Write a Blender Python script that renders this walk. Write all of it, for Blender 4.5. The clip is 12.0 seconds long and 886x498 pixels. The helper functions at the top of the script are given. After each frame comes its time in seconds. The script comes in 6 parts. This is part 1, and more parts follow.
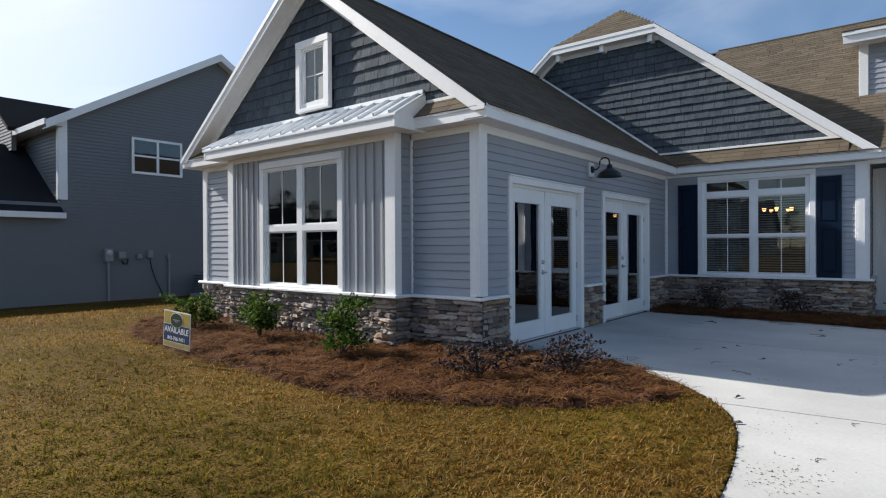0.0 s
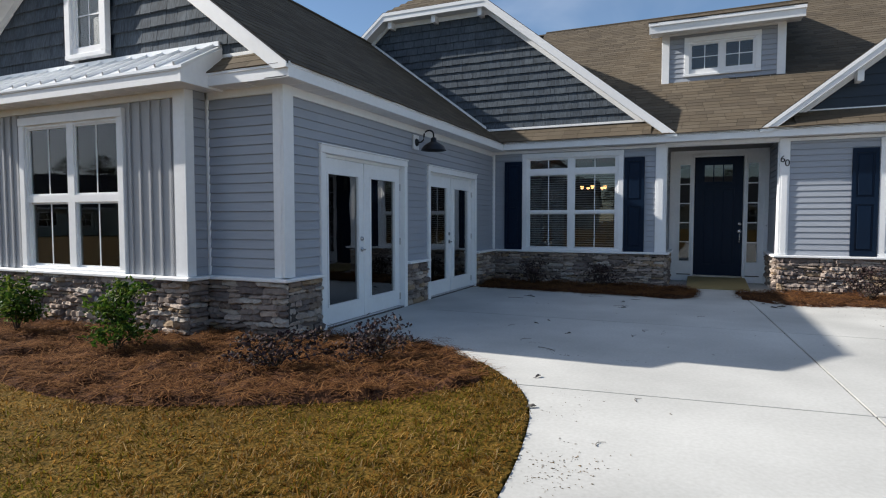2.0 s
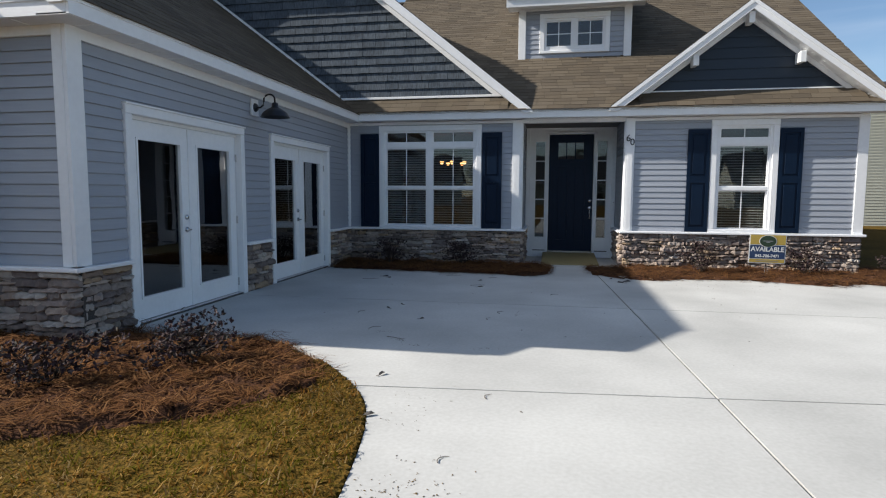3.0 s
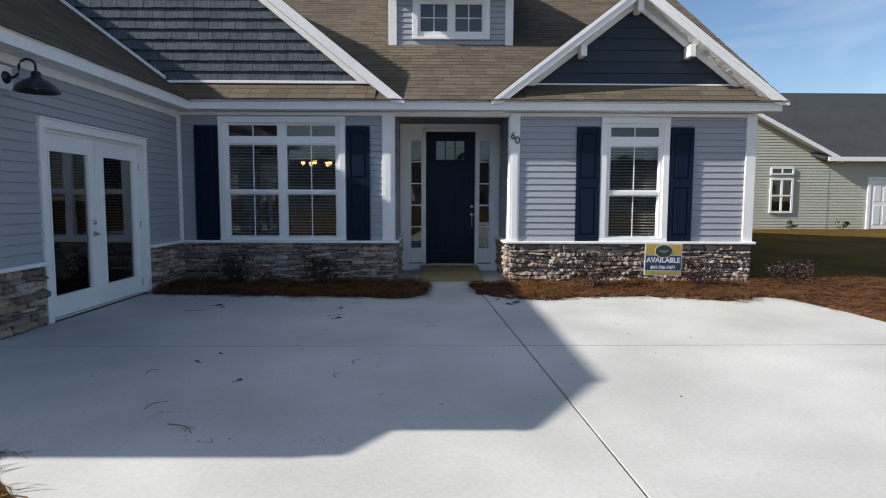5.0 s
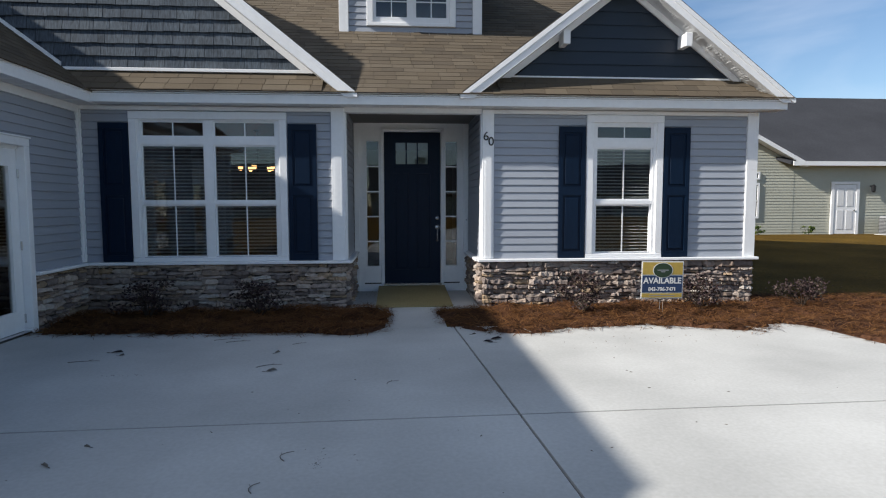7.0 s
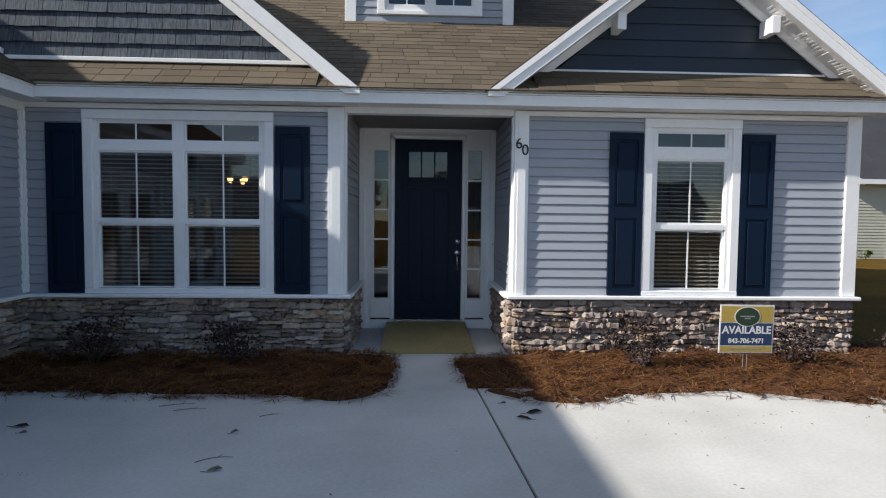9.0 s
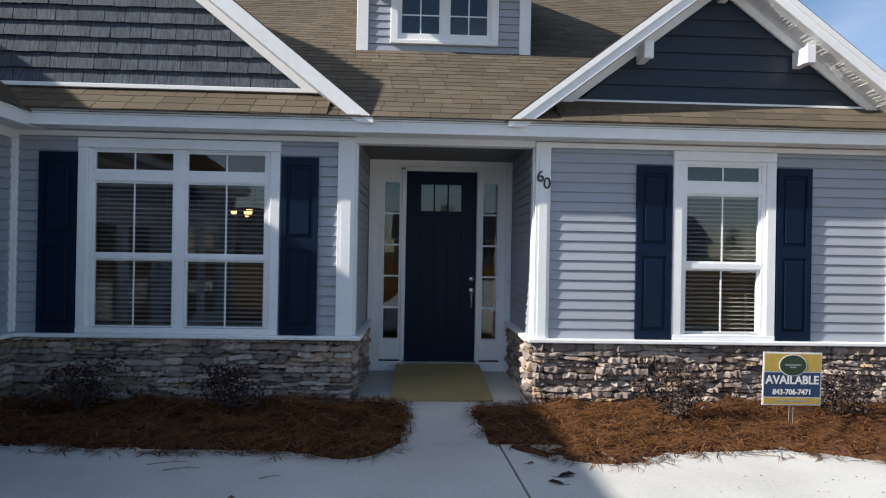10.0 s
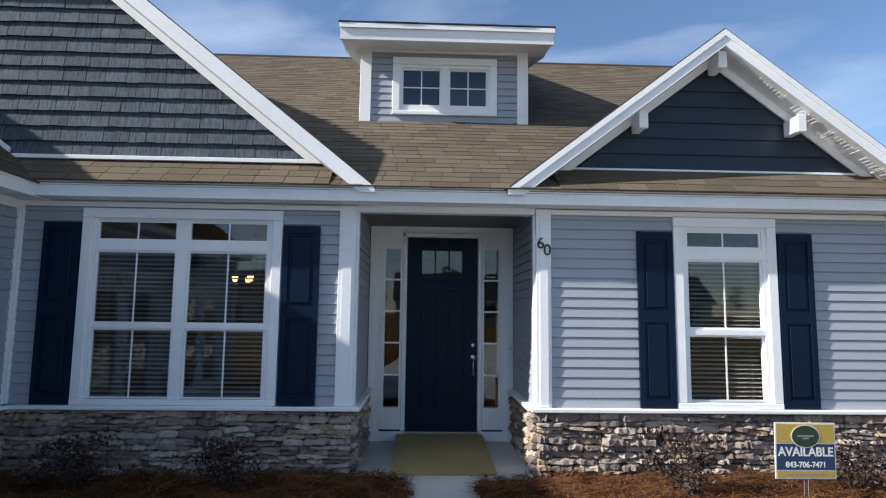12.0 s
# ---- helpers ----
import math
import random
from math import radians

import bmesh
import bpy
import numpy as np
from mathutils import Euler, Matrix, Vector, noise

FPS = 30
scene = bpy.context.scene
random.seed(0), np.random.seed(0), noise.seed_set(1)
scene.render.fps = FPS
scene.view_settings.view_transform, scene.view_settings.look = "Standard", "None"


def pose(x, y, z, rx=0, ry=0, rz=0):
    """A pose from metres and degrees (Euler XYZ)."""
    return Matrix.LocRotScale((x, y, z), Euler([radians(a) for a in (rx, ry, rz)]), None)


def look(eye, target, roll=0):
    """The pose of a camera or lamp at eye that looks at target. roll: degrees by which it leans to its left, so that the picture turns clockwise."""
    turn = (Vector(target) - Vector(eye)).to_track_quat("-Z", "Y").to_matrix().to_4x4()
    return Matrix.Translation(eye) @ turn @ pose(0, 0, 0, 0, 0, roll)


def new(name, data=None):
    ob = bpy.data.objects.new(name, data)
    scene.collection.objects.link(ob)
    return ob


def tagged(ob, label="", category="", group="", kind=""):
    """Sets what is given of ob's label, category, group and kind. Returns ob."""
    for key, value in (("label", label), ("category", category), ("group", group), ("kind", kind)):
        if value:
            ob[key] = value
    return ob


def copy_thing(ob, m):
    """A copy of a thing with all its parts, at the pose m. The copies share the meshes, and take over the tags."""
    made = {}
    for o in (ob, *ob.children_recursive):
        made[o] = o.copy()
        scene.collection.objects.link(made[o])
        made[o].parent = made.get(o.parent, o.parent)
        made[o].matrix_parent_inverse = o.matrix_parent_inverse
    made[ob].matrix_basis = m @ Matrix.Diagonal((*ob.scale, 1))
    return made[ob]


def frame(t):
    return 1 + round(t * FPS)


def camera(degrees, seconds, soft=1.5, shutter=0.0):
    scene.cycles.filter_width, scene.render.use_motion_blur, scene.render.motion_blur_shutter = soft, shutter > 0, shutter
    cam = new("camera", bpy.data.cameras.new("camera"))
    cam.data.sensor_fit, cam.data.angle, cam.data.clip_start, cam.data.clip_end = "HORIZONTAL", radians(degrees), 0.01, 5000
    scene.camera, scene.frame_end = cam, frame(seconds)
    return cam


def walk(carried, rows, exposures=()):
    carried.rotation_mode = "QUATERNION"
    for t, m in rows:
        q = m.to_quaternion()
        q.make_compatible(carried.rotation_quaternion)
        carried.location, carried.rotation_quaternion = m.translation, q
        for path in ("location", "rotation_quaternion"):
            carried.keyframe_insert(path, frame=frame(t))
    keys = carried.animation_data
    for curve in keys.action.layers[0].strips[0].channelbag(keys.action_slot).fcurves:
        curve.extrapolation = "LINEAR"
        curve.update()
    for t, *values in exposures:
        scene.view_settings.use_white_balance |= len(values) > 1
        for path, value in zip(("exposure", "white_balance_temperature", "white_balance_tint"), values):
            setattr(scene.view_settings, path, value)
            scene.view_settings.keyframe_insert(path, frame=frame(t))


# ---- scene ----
cam = camera(74.5, 12.0, soft=1.15)
PATH = [
    (0, (3.9, -12.394, 1.221), (2.658, -10.827, 1.213), -0.3),
    (0.5, (3.917, -12.386, 1.232), (2.721, -10.783, 1.221), -0.1),
    (1, (3.921, -12.305, 1.271), (2.815, -10.639, 1.248), -0.1),
    (1.5, (3.96, -12.001, 1.259), (2.975, -10.261, 1.207), 0.2),
    (2, (4.005, -11.748, 1.25), (3.201, -9.92, 1.149), -0.0),
    (2.5, (3.997, -11.458, 1.257), (3.424, -9.546, 1.12), 0.3),
    (3, (4.024, -11.102, 1.261), (3.652, -9.146, 1.077), 0.3),
    (3.5, (4.058, -10.775, 1.269), (3.867, -8.796, 1.051), 0.2),
    (3.7, (4.084, -10.588, 1.277), (3.942, -8.604, 1.067), 0.3),
    (5.5, (4.128, -8.999, 1.286), (4.184, -7.007, 1.121), 0.0),
    (6, (4.091, -8.664, 1.323), (4.196, -6.674, 1.156), -0.1),
    (6.5, (4.069, -8.31, 1.355), (4.211, -6.321, 1.192), 0.0),
    (7, (4.087, -7.969, 1.376), (4.246, -5.981, 1.224), -0.1),
    (9, (4.206, -6.433, 1.466), (4.294, -4.438, 1.363), 0.6),
    (9.5, (4.119, -6.161, 1.498), (4.203, -4.164, 1.425), 0.8),
    (10, (4.083, -6.014, 1.509), (4.161, -4.015, 1.517), 1.0),
    (10.5, (4.08, -5.981, 1.476), (4.151, -3.985, 1.571), 0.9),
    (11, (4.087, -5.99, 1.515), (4.156, -3.997, 1.661), 0.9),
    (11.5, (4.087, -6.005, 1.55), (4.156, -4.015, 1.736), 0.8),
    (12, (4.09, -6.01, 1.578), (4.159, -4.023, 1.793), 0.7),
]
walk(cam, [(t, look(eye, target, roll)) for t, eye, target, roll in PATH], exposures=[(0.0, 0.58, 6280, 10), (3.5, 0.54, 6350, 10), (6.5, 0.54, 6250, 10), (9.5, 0.67, 6350, 11), (11.0, 0.86, 6200, 10), (12.0, 0.83, 6100, 10)])

# ---- light: low sun from the west, thin cloud ----
SUN_DIR = Vector((-1.558, -0.338, 1.0)).normalized()
world = bpy.data.worlds.new("world")
scene.world = world
world.use_nodes = True
wn, wl = world.node_tree.nodes, world.node_tree.links
wn.clear()
w_out = wn.new("ShaderNodeOutputWorld")
w_bg = wn.new("ShaderNodeBackground")
sky = wn.new("ShaderNodeTexSky")
sky.sky_type = "NISHITA"
sky.sun_disc = False
sky.sun_elevation = math.asin(SUN_DIR.z)
sky.sun_rotation = math.atan2(SUN_DIR.x, SUN_DIR.y)
sky.air_density, sky.dust_density, sky.ozone_density = 1.0, 0.15, 2.6
w_bg.inputs["Strength"].default_value = 0.087
w_tc = wn.new("ShaderNodeTexCoord")
w_map = wn.new("ShaderNodeMapping")
w_map.inputs["Scale"].default_value = (1.2, 1.2, 4.5)
w_map.inputs["Rotation"].default_value = (0.1, 0.25, 0.5)
w_noise = wn.new("ShaderNodeTexNoise")
w_noise.inputs["Scale"].default_value = 1.6
w_noise.inputs["Detail"].default_value = 7.0
w_noise.inputs["Distortion"].default_value = 0.6
w_ramp = wn.new("ShaderNodeValToRGB")
w_ramp.color_ramp.elements[0].position, w_ramp.color_ramp.elements[1].position = 0.50, 0.92
w_ramp.color_ramp.elements[1].color = (0.55, 0.55, 0.55, 1)
w_mix = wn.new("ShaderNodeMixRGB")
w_mix.inputs["Color2"].default_value = (7.6, 8.0, 8.8, 1)
wl.new(w_tc.outputs["Generated"], w_map.inputs["Vector"])
wl.new(w_map.outputs["Vector"], w_noise.inputs["Vector"])
wl.new(w_noise.outputs["Fac"], w_ramp.inputs["Fac"])
w_dot = wn.new("ShaderNodeVectorMath")
w_dot.operation = "DOT_PRODUCT"
w_dot.inputs[1].default_value = SUN_DIR
w_near = wn.new("ShaderNodeMapRange")
w_near.interpolation_type = "SMOOTHSTEP"
w_near.inputs["From Min"].default_value, w_near.inputs["From Max"].default_value = 0.57, 0.975
w_sum = wn.new("ShaderNodeMath")
w_sum.operation, w_sum.use_clamp = "ADD", True
wl.new(w_tc.outputs["Generated"], w_dot.inputs[0])
wl.new(w_dot.outputs["Value"], w_near.inputs["Value"])
wl.new(w_near.outputs["Result"], w_sum.inputs[1])
wl.new(w_ramp.outputs["Color"], w_sum.inputs[0])
wl.new(w_sum.outputs["Value"], w_mix.inputs["Fac"])
wl.new(sky.outputs["Color"], w_mix.inputs["Color1"])
wl.new(w_mix.outputs["Color"], w_bg.inputs["Color"])
wl.new(w_bg.outputs["Background"], w_out.inputs["Surface"])
sun = new("sun", bpy.data.lights.new("sun", "SUN"))
sun.data.energy, sun.data.angle, sun.data.color = 5.0, radians(0.6), (1.0, 0.925, 0.82)
sun.matrix_world = look(SUN_DIR * 50, (0, 0, 0))


# ---- materials ----
def material(name, colour, rough=0.6, second=None, grain=40.0, stretch=(1, 1, 1), stain=0.12, patch=0.7, bump=0.15, depth=0.004,
             metal=0.0, vary=0.0, island=0.0, spec=0.5, contrast=(0.3, 0.7)):
    """A surface with fine grain, broad stains and relief, in world metres."""
    m = bpy.data.materials.new(name)
    m.use_nodes = True
    n, l = m.node_tree.nodes, m.node_tree.links
    b = n["Principled BSDF"]
    b.inputs["Roughness"].default_value, b.inputs["Metallic"].default_value = rough, metal
    b.inputs["Specular IOR Level"].default_value = spec
    geo, mp = n.new("ShaderNodeNewGeometry"), n.new("ShaderNodeMapping")
    mp.inputs["Scale"].default_value = stretch
    l.new(geo.outputs["Position"], mp.inputs["Vector"])
    fine = n.new("ShaderNodeTexNoise")
    fine.inputs["Scale"].default_value, fine.inputs["Detail"].default_value = grain, 5.0
    l.new(mp.outputs["Vector"], fine.inputs["Vector"])
    ramp = n.new("ShaderNodeMapRange")
    ramp.inputs["From Min"].default_value, ramp.inputs["From Max"].default_value = contrast
    l.new(fine.outputs["Fac"], ramp.inputs["Value"])
    mix = n.new("ShaderNodeMixRGB")
    second = second or tuple(c * 0.86 for c in colour)
    mix.inputs["Color1"].default_value, mix.inputs["Color2"].default_value = (*second, 1), (*colour, 1)
    l.new(ramp.outputs["Result"], mix.inputs["Fac"])
    broad = n.new("ShaderNodeTexNoise")
    broad.inputs["Scale"].default_value, broad.inputs["Detail"].default_value = patch, 6.0
    l.new(geo.outputs["Position"], broad.inputs["Vector"])
    tone = n.new("ShaderNodeMapRange")
    tone.inputs["From Min"].default_value, tone.inputs["From Max"].default_value = 0.3, 0.7
    tone.inputs["To Min"].default_value, tone.inputs["To Max"].default_value = 1 - stain, 1 + stain * 0.5
    l.new(broad.outputs["Fac"], tone.inputs["Value"])
    value = tone.outputs["Result"]
    for source, span in ((n.new("ShaderNodeObjectInfo").outputs["Random"], vary), (geo.outputs["Random Per Island"], island)):
        if span:
            own, mul = n.new("ShaderNodeMapRange"), n.new("ShaderNodeMath")
            own.inputs["To Min"].default_value, own.inputs["To Max"].default_value = 1 - span, 1 + span
            l.new(source, own.inputs["Value"])
            mul.operation = "MULTIPLY"
            l.new(value, mul.inputs[0])
            l.new(own.outputs["Result"], mul.inputs[1])
            value = mul.outputs["Value"]
    hsv = n.new("ShaderNodeHueSaturation")
    l.new(mix.outputs["Color"], hsv.inputs["Color"])
    l.new(value, hsv.inputs["Value"])
    l.new(hsv.outputs["Color"], b.inputs["Base Color"])
    if bump:
        bp = n.new("ShaderNodeBump")
        bp.inputs["Strength"].default_value, bp.inputs["Distance"].default_value = bump, depth
        l.new(fine.outputs["Fac"], bp.inputs["Height"])
        l.new(bp.outputs["Normal"], b.inputs["Normal"])
    return m


def palette_material(name, colours, rough=0.85, grain=25.0, island=True, bump=0.5, depth=0.01, stretch=(1, 1, 1), low=0.72, stain=0.1, patch=1.0):
    """Each piece takes its own colour out of a small palette."""
    m = material(name, (1, 1, 1), rough, (low, low, low), grain, stretch, stain, patch, bump, depth)
    n, l = m.node_tree.nodes, m.node_tree.links
    ramp = n.new("ShaderNodeValToRGB")
    ramp.color_ramp.interpolation = "CONSTANT"
    while len(ramp.color_ramp.elements) < len(colours):
        ramp.color_ramp.elements.new(0.5)
    for i, (e, c) in enumerate(zip(ramp.color_ramp.elements, colours)):
        e.position, e.color = i / len(colours), (*c, 1)
    source = n.new("ShaderNodeNewGeometry").outputs["Random Per Island"] if island else n.new("ShaderNodeObjectInfo").outputs["Random"]
    l.new(source, ramp.inputs["Fac"])
    mul = n.new("ShaderNodeMixRGB")
    mul.blend_type, mul.inputs["Fac"].default_value = "MULTIPLY", 1.0
    b = n["Principled BSDF"]
    l.new(b.inputs["Base Color"].links[0].from_socket, mul.inputs["Color1"])
    l.new(ramp.outputs["Color"], mul.inputs["Color2"])
    l.new(mul.outputs["Color"], b.inputs["Base Color"])
    return m


def glass_material(name, tint=(0.88, 0.91, 0.92), ior=1.52, gain=1.8):
    m = bpy.data.materials.new(name)
    m.use_nodes = True
    n, l = m.node_tree.nodes, m.node_tree.links
    n.clear()
    out, mix = n.new("ShaderNodeOutputMaterial"), n.new("ShaderNodeMixShader")
    tr, gl, fr, sc = n.new("ShaderNodeBsdfTransparent"), n.new("ShaderNodeBsdfGlossy"), n.new("ShaderNodeFresnel"), n.new("ShaderNodeMath")
    tr.inputs["Color"].default_value = (*tint, 1)
    gl.inputs["Roughness"].default_value = 0.01
    fr.inputs["IOR"].default_value = ior
    sc.operation, sc.inputs[1].default_value, sc.use_clamp = "MULTIPLY", gain, True
    ns, bp = n.new("ShaderNodeTexNoise"), n.new("ShaderNodeBump")
    ns.inputs["Scale"].default_value = 1.6
    bp.inputs["Strength"].default_value, bp.inputs["Distance"].default_value = 0.06, 0.02
    l.new(n.new("ShaderNodeNewGeometry").outputs["Position"], ns.inputs["Vector"])
    l.new(ns.outputs["Fac"], bp.inputs["Height"])
    l.new(bp.outputs["Normal"], gl.inputs["Normal"])
    l.new(fr.outputs["Fac"], sc.inputs[0])
    l.new(sc.outputs["Value"], mix.inputs["Fac"])
    l.new(tr.outputs["BSDF"], mix.inputs[1])
    l.new(gl.outputs["BSDF"], mix.inputs[2])
    l.new(mix.outputs["Shader"], out.inputs["Surface"])
    return m


def glow_material(name, colour, strength):
    m = bpy.data.materials.new(name)
    m.use_nodes = True
    b = m.node_tree.nodes["Principled BSDF"]
    b.inputs["Base Color"].default_value = (*colour, 1)
    b.inputs["Emission Color"].default_value, b.inputs["Emission Strength"].default_value = (*colour, 1), strength
    return m


SIDING = material("blue_grey_vinyl", (0.34, 0.365, 0.412), 0.45, (0.315, 0.34, 0.387), 30, (0.15, 0.15, 3), 0.06, 0.8, 0.05, 0.001, vary=0.03)
WHITE = material("white_trim", (0.84, 0.85, 0.86), 0.42, (0.80, 0.81, 0.82), 18, (1, 1, 1), 0.05, 1.3, 0.05, 0.001)
SOFFIT = material("white_soffit", (0.74, 0.75, 0.76), 0.5, (0.68, 0.69, 0.7), 12, (1, 1, 1), 0.06, 1.0, 0.05, 0.001)
BATTEN = material("light_grey_batten", (0.40, 0.41, 0.43), 0.5, (0.365, 0.375, 0.395), 24, (3, 3, 0.2), 0.08, 1.0, 0.08, 0.001)
SHAKE = palette_material("slate_blue_shake", [(0.087, 0.112, 0.143), (0.099, 0.124, 0.156), (0.078, 0.101, 0.130), (0.110, 0.137, 0.168), (0.092, 0.117, 0.147)],
                         0.92, 24, False, 0.6, 0.006, (2.6, 2.6, 0.16), 0.42, 0.22, 5.0)
SHAKE_REST = palette_material("slate_blue_shake_rest", [(0.087, 0.112, 0.143), (0.099, 0.124, 0.156), (0.078, 0.101, 0.130), (0.110, 0.137, 0.168), (0.092, 0.117, 0.147)],
                              0.92, 24, True, 0.6, 0.006, (2.6, 2.6, 0.16), 0.42, 0.22, 5.0)
NAVY_LAP = material("navy_lap", (0.017, 0.028, 0.046), 0.5, (0.013, 0.023, 0.039), 22, (0.2, 0.2, 3), 0.08, 0.8, 0.08, 0.001, vary=0.04)
NAVY = material("navy_paint", (0.0045, 0.0145, 0.036), 0.42, (0.0035, 0.0118, 0.030), 30, (1, 1, 0.3), 0.1, 1.2, 0.06, 0.001, spec=0.15)
ROOF_BROWN = palette_material("brown_shingle", [(0.126, 0.104, 0.076), (0.114, 0.093, 0.069), (0.135, 0.112, 0.084), (0.104, 0.086, 0.065), (0.122, 0.099, 0.072), (0.143, 0.118, 0.087)], 0.92, 160, True, 0.5, 0.003)
ROOF_BROWN_TAB = palette_material("brown_shingle_tab", [(0.126, 0.104, 0.076), (0.114, 0.093, 0.069), (0.135, 0.112, 0.084), (0.104, 0.086, 0.065), (0.122, 0.099, 0.072), (0.143, 0.118, 0.087)], 0.92, 160, False, 0.5, 0.003)
ROOF_BLACK = material("black_shingle_far", (0.020, 0.021, 0.025), 0.9, (0.012, 0.013, 0.016), 60, (1, 1, 1), 0.2, 0.8, 0.4, 0.004)
ROOF_SLATE = material("charcoal_shingle_far", (0.055, 0.057, 0.064), 0.9, (0.04, 0.042, 0.048), 14, (1, 1, 4), 0.2, 0.5, 0.4, 0.004)
UNDERLAY = material("roof_underlay", (0.06, 0.052, 0.042), 0.95)
METAL = material("silver_roof_metal", (0.82, 0.84, 0.86), 0.34, (0.76, 0.78, 0.80), 10, (1, 1, 1), 0.06, 1.2, 0.03, 0.001, metal=0.25)
STONE = palette_material("ledge_stone", [(0.245, 0.198, 0.170), (0.408, 0.340, 0.289), (0.184, 0.152, 0.140), (0.480, 0.430, 0.380), (0.275, 0.214, 0.173), (0.232, 0.191, 0.173), (0.429, 0.340, 0.274), (0.300, 0.250, 0.219), (0.480, 0.402, 0.342), (0.211, 0.171, 0.152), (0.378, 0.313, 0.275), (0.37, 0.275, 0.185)], 0.9, 26, False, 0.7, 0.012)
MORTAR = material("stone_backing", (0.085, 0.074, 0.066), 0.95, (0.05, 0.044, 0.040), 40, bump=0.6, depth=0.01)
CONCRETE = material("pale_concrete", (0.52, 0.52, 0.498), 0.85, (0.45, 0.448, 0.424), 38, (1, 1, 1), 0.2, 0.8, 0.25, 0.002, contrast=(0.25, 0.75))
JOINT = material("joint_dirt", (0.10, 0.095, 0.085), 0.95, (0.05, 0.045, 0.04), 30)
JOINT_PALE = material("tooled_joint", (0.34, 0.335, 0.315), 0.95, (0.20, 0.195, 0.18), 18, stain=0.3, patch=3.0)
EARTH = material("dry_lawn_soil", (0.165, 0.094, 0.018), 0.95, (0.060, 0.041, 0.007), 34, (1, 1, 1), 0.35, 0.6, 0.9, 0.03, contrast=(0.36, 0.64))
GRASS = palette_material("dry_grass", [(0.289, 0.139, 0.023), (0.224, 0.113, 0.017), (0.370, 0.191, 0.041), (0.144, 0.085, 0.011), (0.259, 0.119, 0.023), (0.104, 0.065, 0.008), (0.499, 0.312, 0.093), (0.430, 0.300, 0.130), (0.340, 0.225, 0.095)], 0.85, 1.2, True, 0.0)
GREEN_GRASS = palette_material("green_grass", [(0.153, 0.135, 0.011), (0.194, 0.149, 0.018), (0.119, 0.110, 0.008), (0.225, 0.156, 0.032)], 0.8, 1.2, True, 0.0)
STRAW = material("pine_straw_bed", (0.12, 0.058, 0.032), 0.95, (0.04, 0.020, 0.013), 26, (1, 1, 1), 0.25, 1.5, 0.8, 0.03)
NEEDLE = palette_material("pine_needles", [(0.216, 0.099, 0.037), (0.143, 0.063, 0.027), (0.285, 0.146, 0.060), (0.078, 0.037, 0.019), (0.175, 0.077, 0.029), (0.239, 0.115, 0.043)], 0.85, 3.0, True, 0.0)
LEAF = palette_material("green_leaf", [(0.05, 0.11, 0.015), (0.035, 0.08, 0.012), (0.09, 0.15, 0.02), (0.15, 0.19, 0.035), (0.025, 0.055, 0.012)], 0.5, 6, True, 0.0)
DARK_LEAF = palette_material("wine_leaf", [(0.050, 0.032, 0.036), (0.070, 0.045, 0.045), (0.034, 0.024, 0.026), (0.11, 0.08, 0.072), (0.055, 0.046, 0.036)], 0.6, 6, True, 0.0)
TWIG = material("twig", (0.06, 0.045, 0.035), 0.9)
LITTER = material("weathered_litter", (0.17, 0.15, 0.125), 0.9, (0.11, 0.095, 0.08), 30)
GLASS = glass_material("window_glass", gain=1.35)
GLASS_DOOR = glass_material("coated_door_glass", gain=3.2)
GLASS_DARK = glass_material("far_window_glass", (0.4, 0.45, 0.5))
BLIND = material("white_blind", (0.66, 0.67, 0.66), 0.5, bump=0)
BLACK = material("black_enamel", (0.012, 0.012, 0.014), 0.35, bump=0)
CHROME = material("satin_nickel", (0.62, 0.62, 0.63), 0.25, metal=1.0, bump=0)
PLY = material("yellow_plywood", (0.33, 0.265, 0.12), 0.75, (0.26, 0.20, 0.085), 14, (8, 0.6, 1), 0.14, 1.4, 0.2, 0.002)
# Room colours kept dark, so the unlit insides look dim behind the glass.
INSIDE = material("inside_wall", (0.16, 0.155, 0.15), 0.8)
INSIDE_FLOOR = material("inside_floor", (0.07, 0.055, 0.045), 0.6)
SAGE = material("sage_vinyl", (0.455, 0.455, 0.375), 0.5, (0.415, 0.415, 0.340), 20, (0.2, 0.2, 3), 0.06, 0.6, 0.05, 0.001, vary=0.02)
GREY_FAR = material("grey_vinyl_far", (0.155, 0.165, 0.175), 0.55, (0.14, 0.15, 0.16), 20, (0.2, 0.2, 3), 0.06, 0.6, 0.05, 0.001, vary=0.02)
GREY_BOX = material("grey_utility_box", (0.28, 0.29, 0.30), 0.5, bump=0)
SIGN_GOLD = material("sign_gold", (0.52, 0.36, 0.07), 0.5, bump=0)
SIGN_NAVY = material("sign_navy", (0.018, 0.045, 0.12), 0.5, bump=0)
SIGN_WHITE = material("sign_white", (0.8, 0.8, 0.78), 0.5, bump=0)
SIGN_GREEN = material("sign_green", (0.02, 0.045, 0.02), 0.5, bump=0)
BULB = glow_material("lamp_glow", (1.0, 0.50, 0.17), 2.6)
for m in (EARTH, GRASS, GREEN_GRASS, STRAW, NEEDLE, DARK_LEAF, TWIG, LEAF):
    m.node_tree.nodes["Principled BSDF"].inputs["Specular IOR Level"].default_value = 0.08
for m in (ROOF_BROWN, ROOF_BROWN_TAB, ROOF_BLACK, ROOF_SLATE, STONE):
    m.node_tree.nodes["Principled BSDF"].inputs["Specular IOR Level"].default_value = 0.12


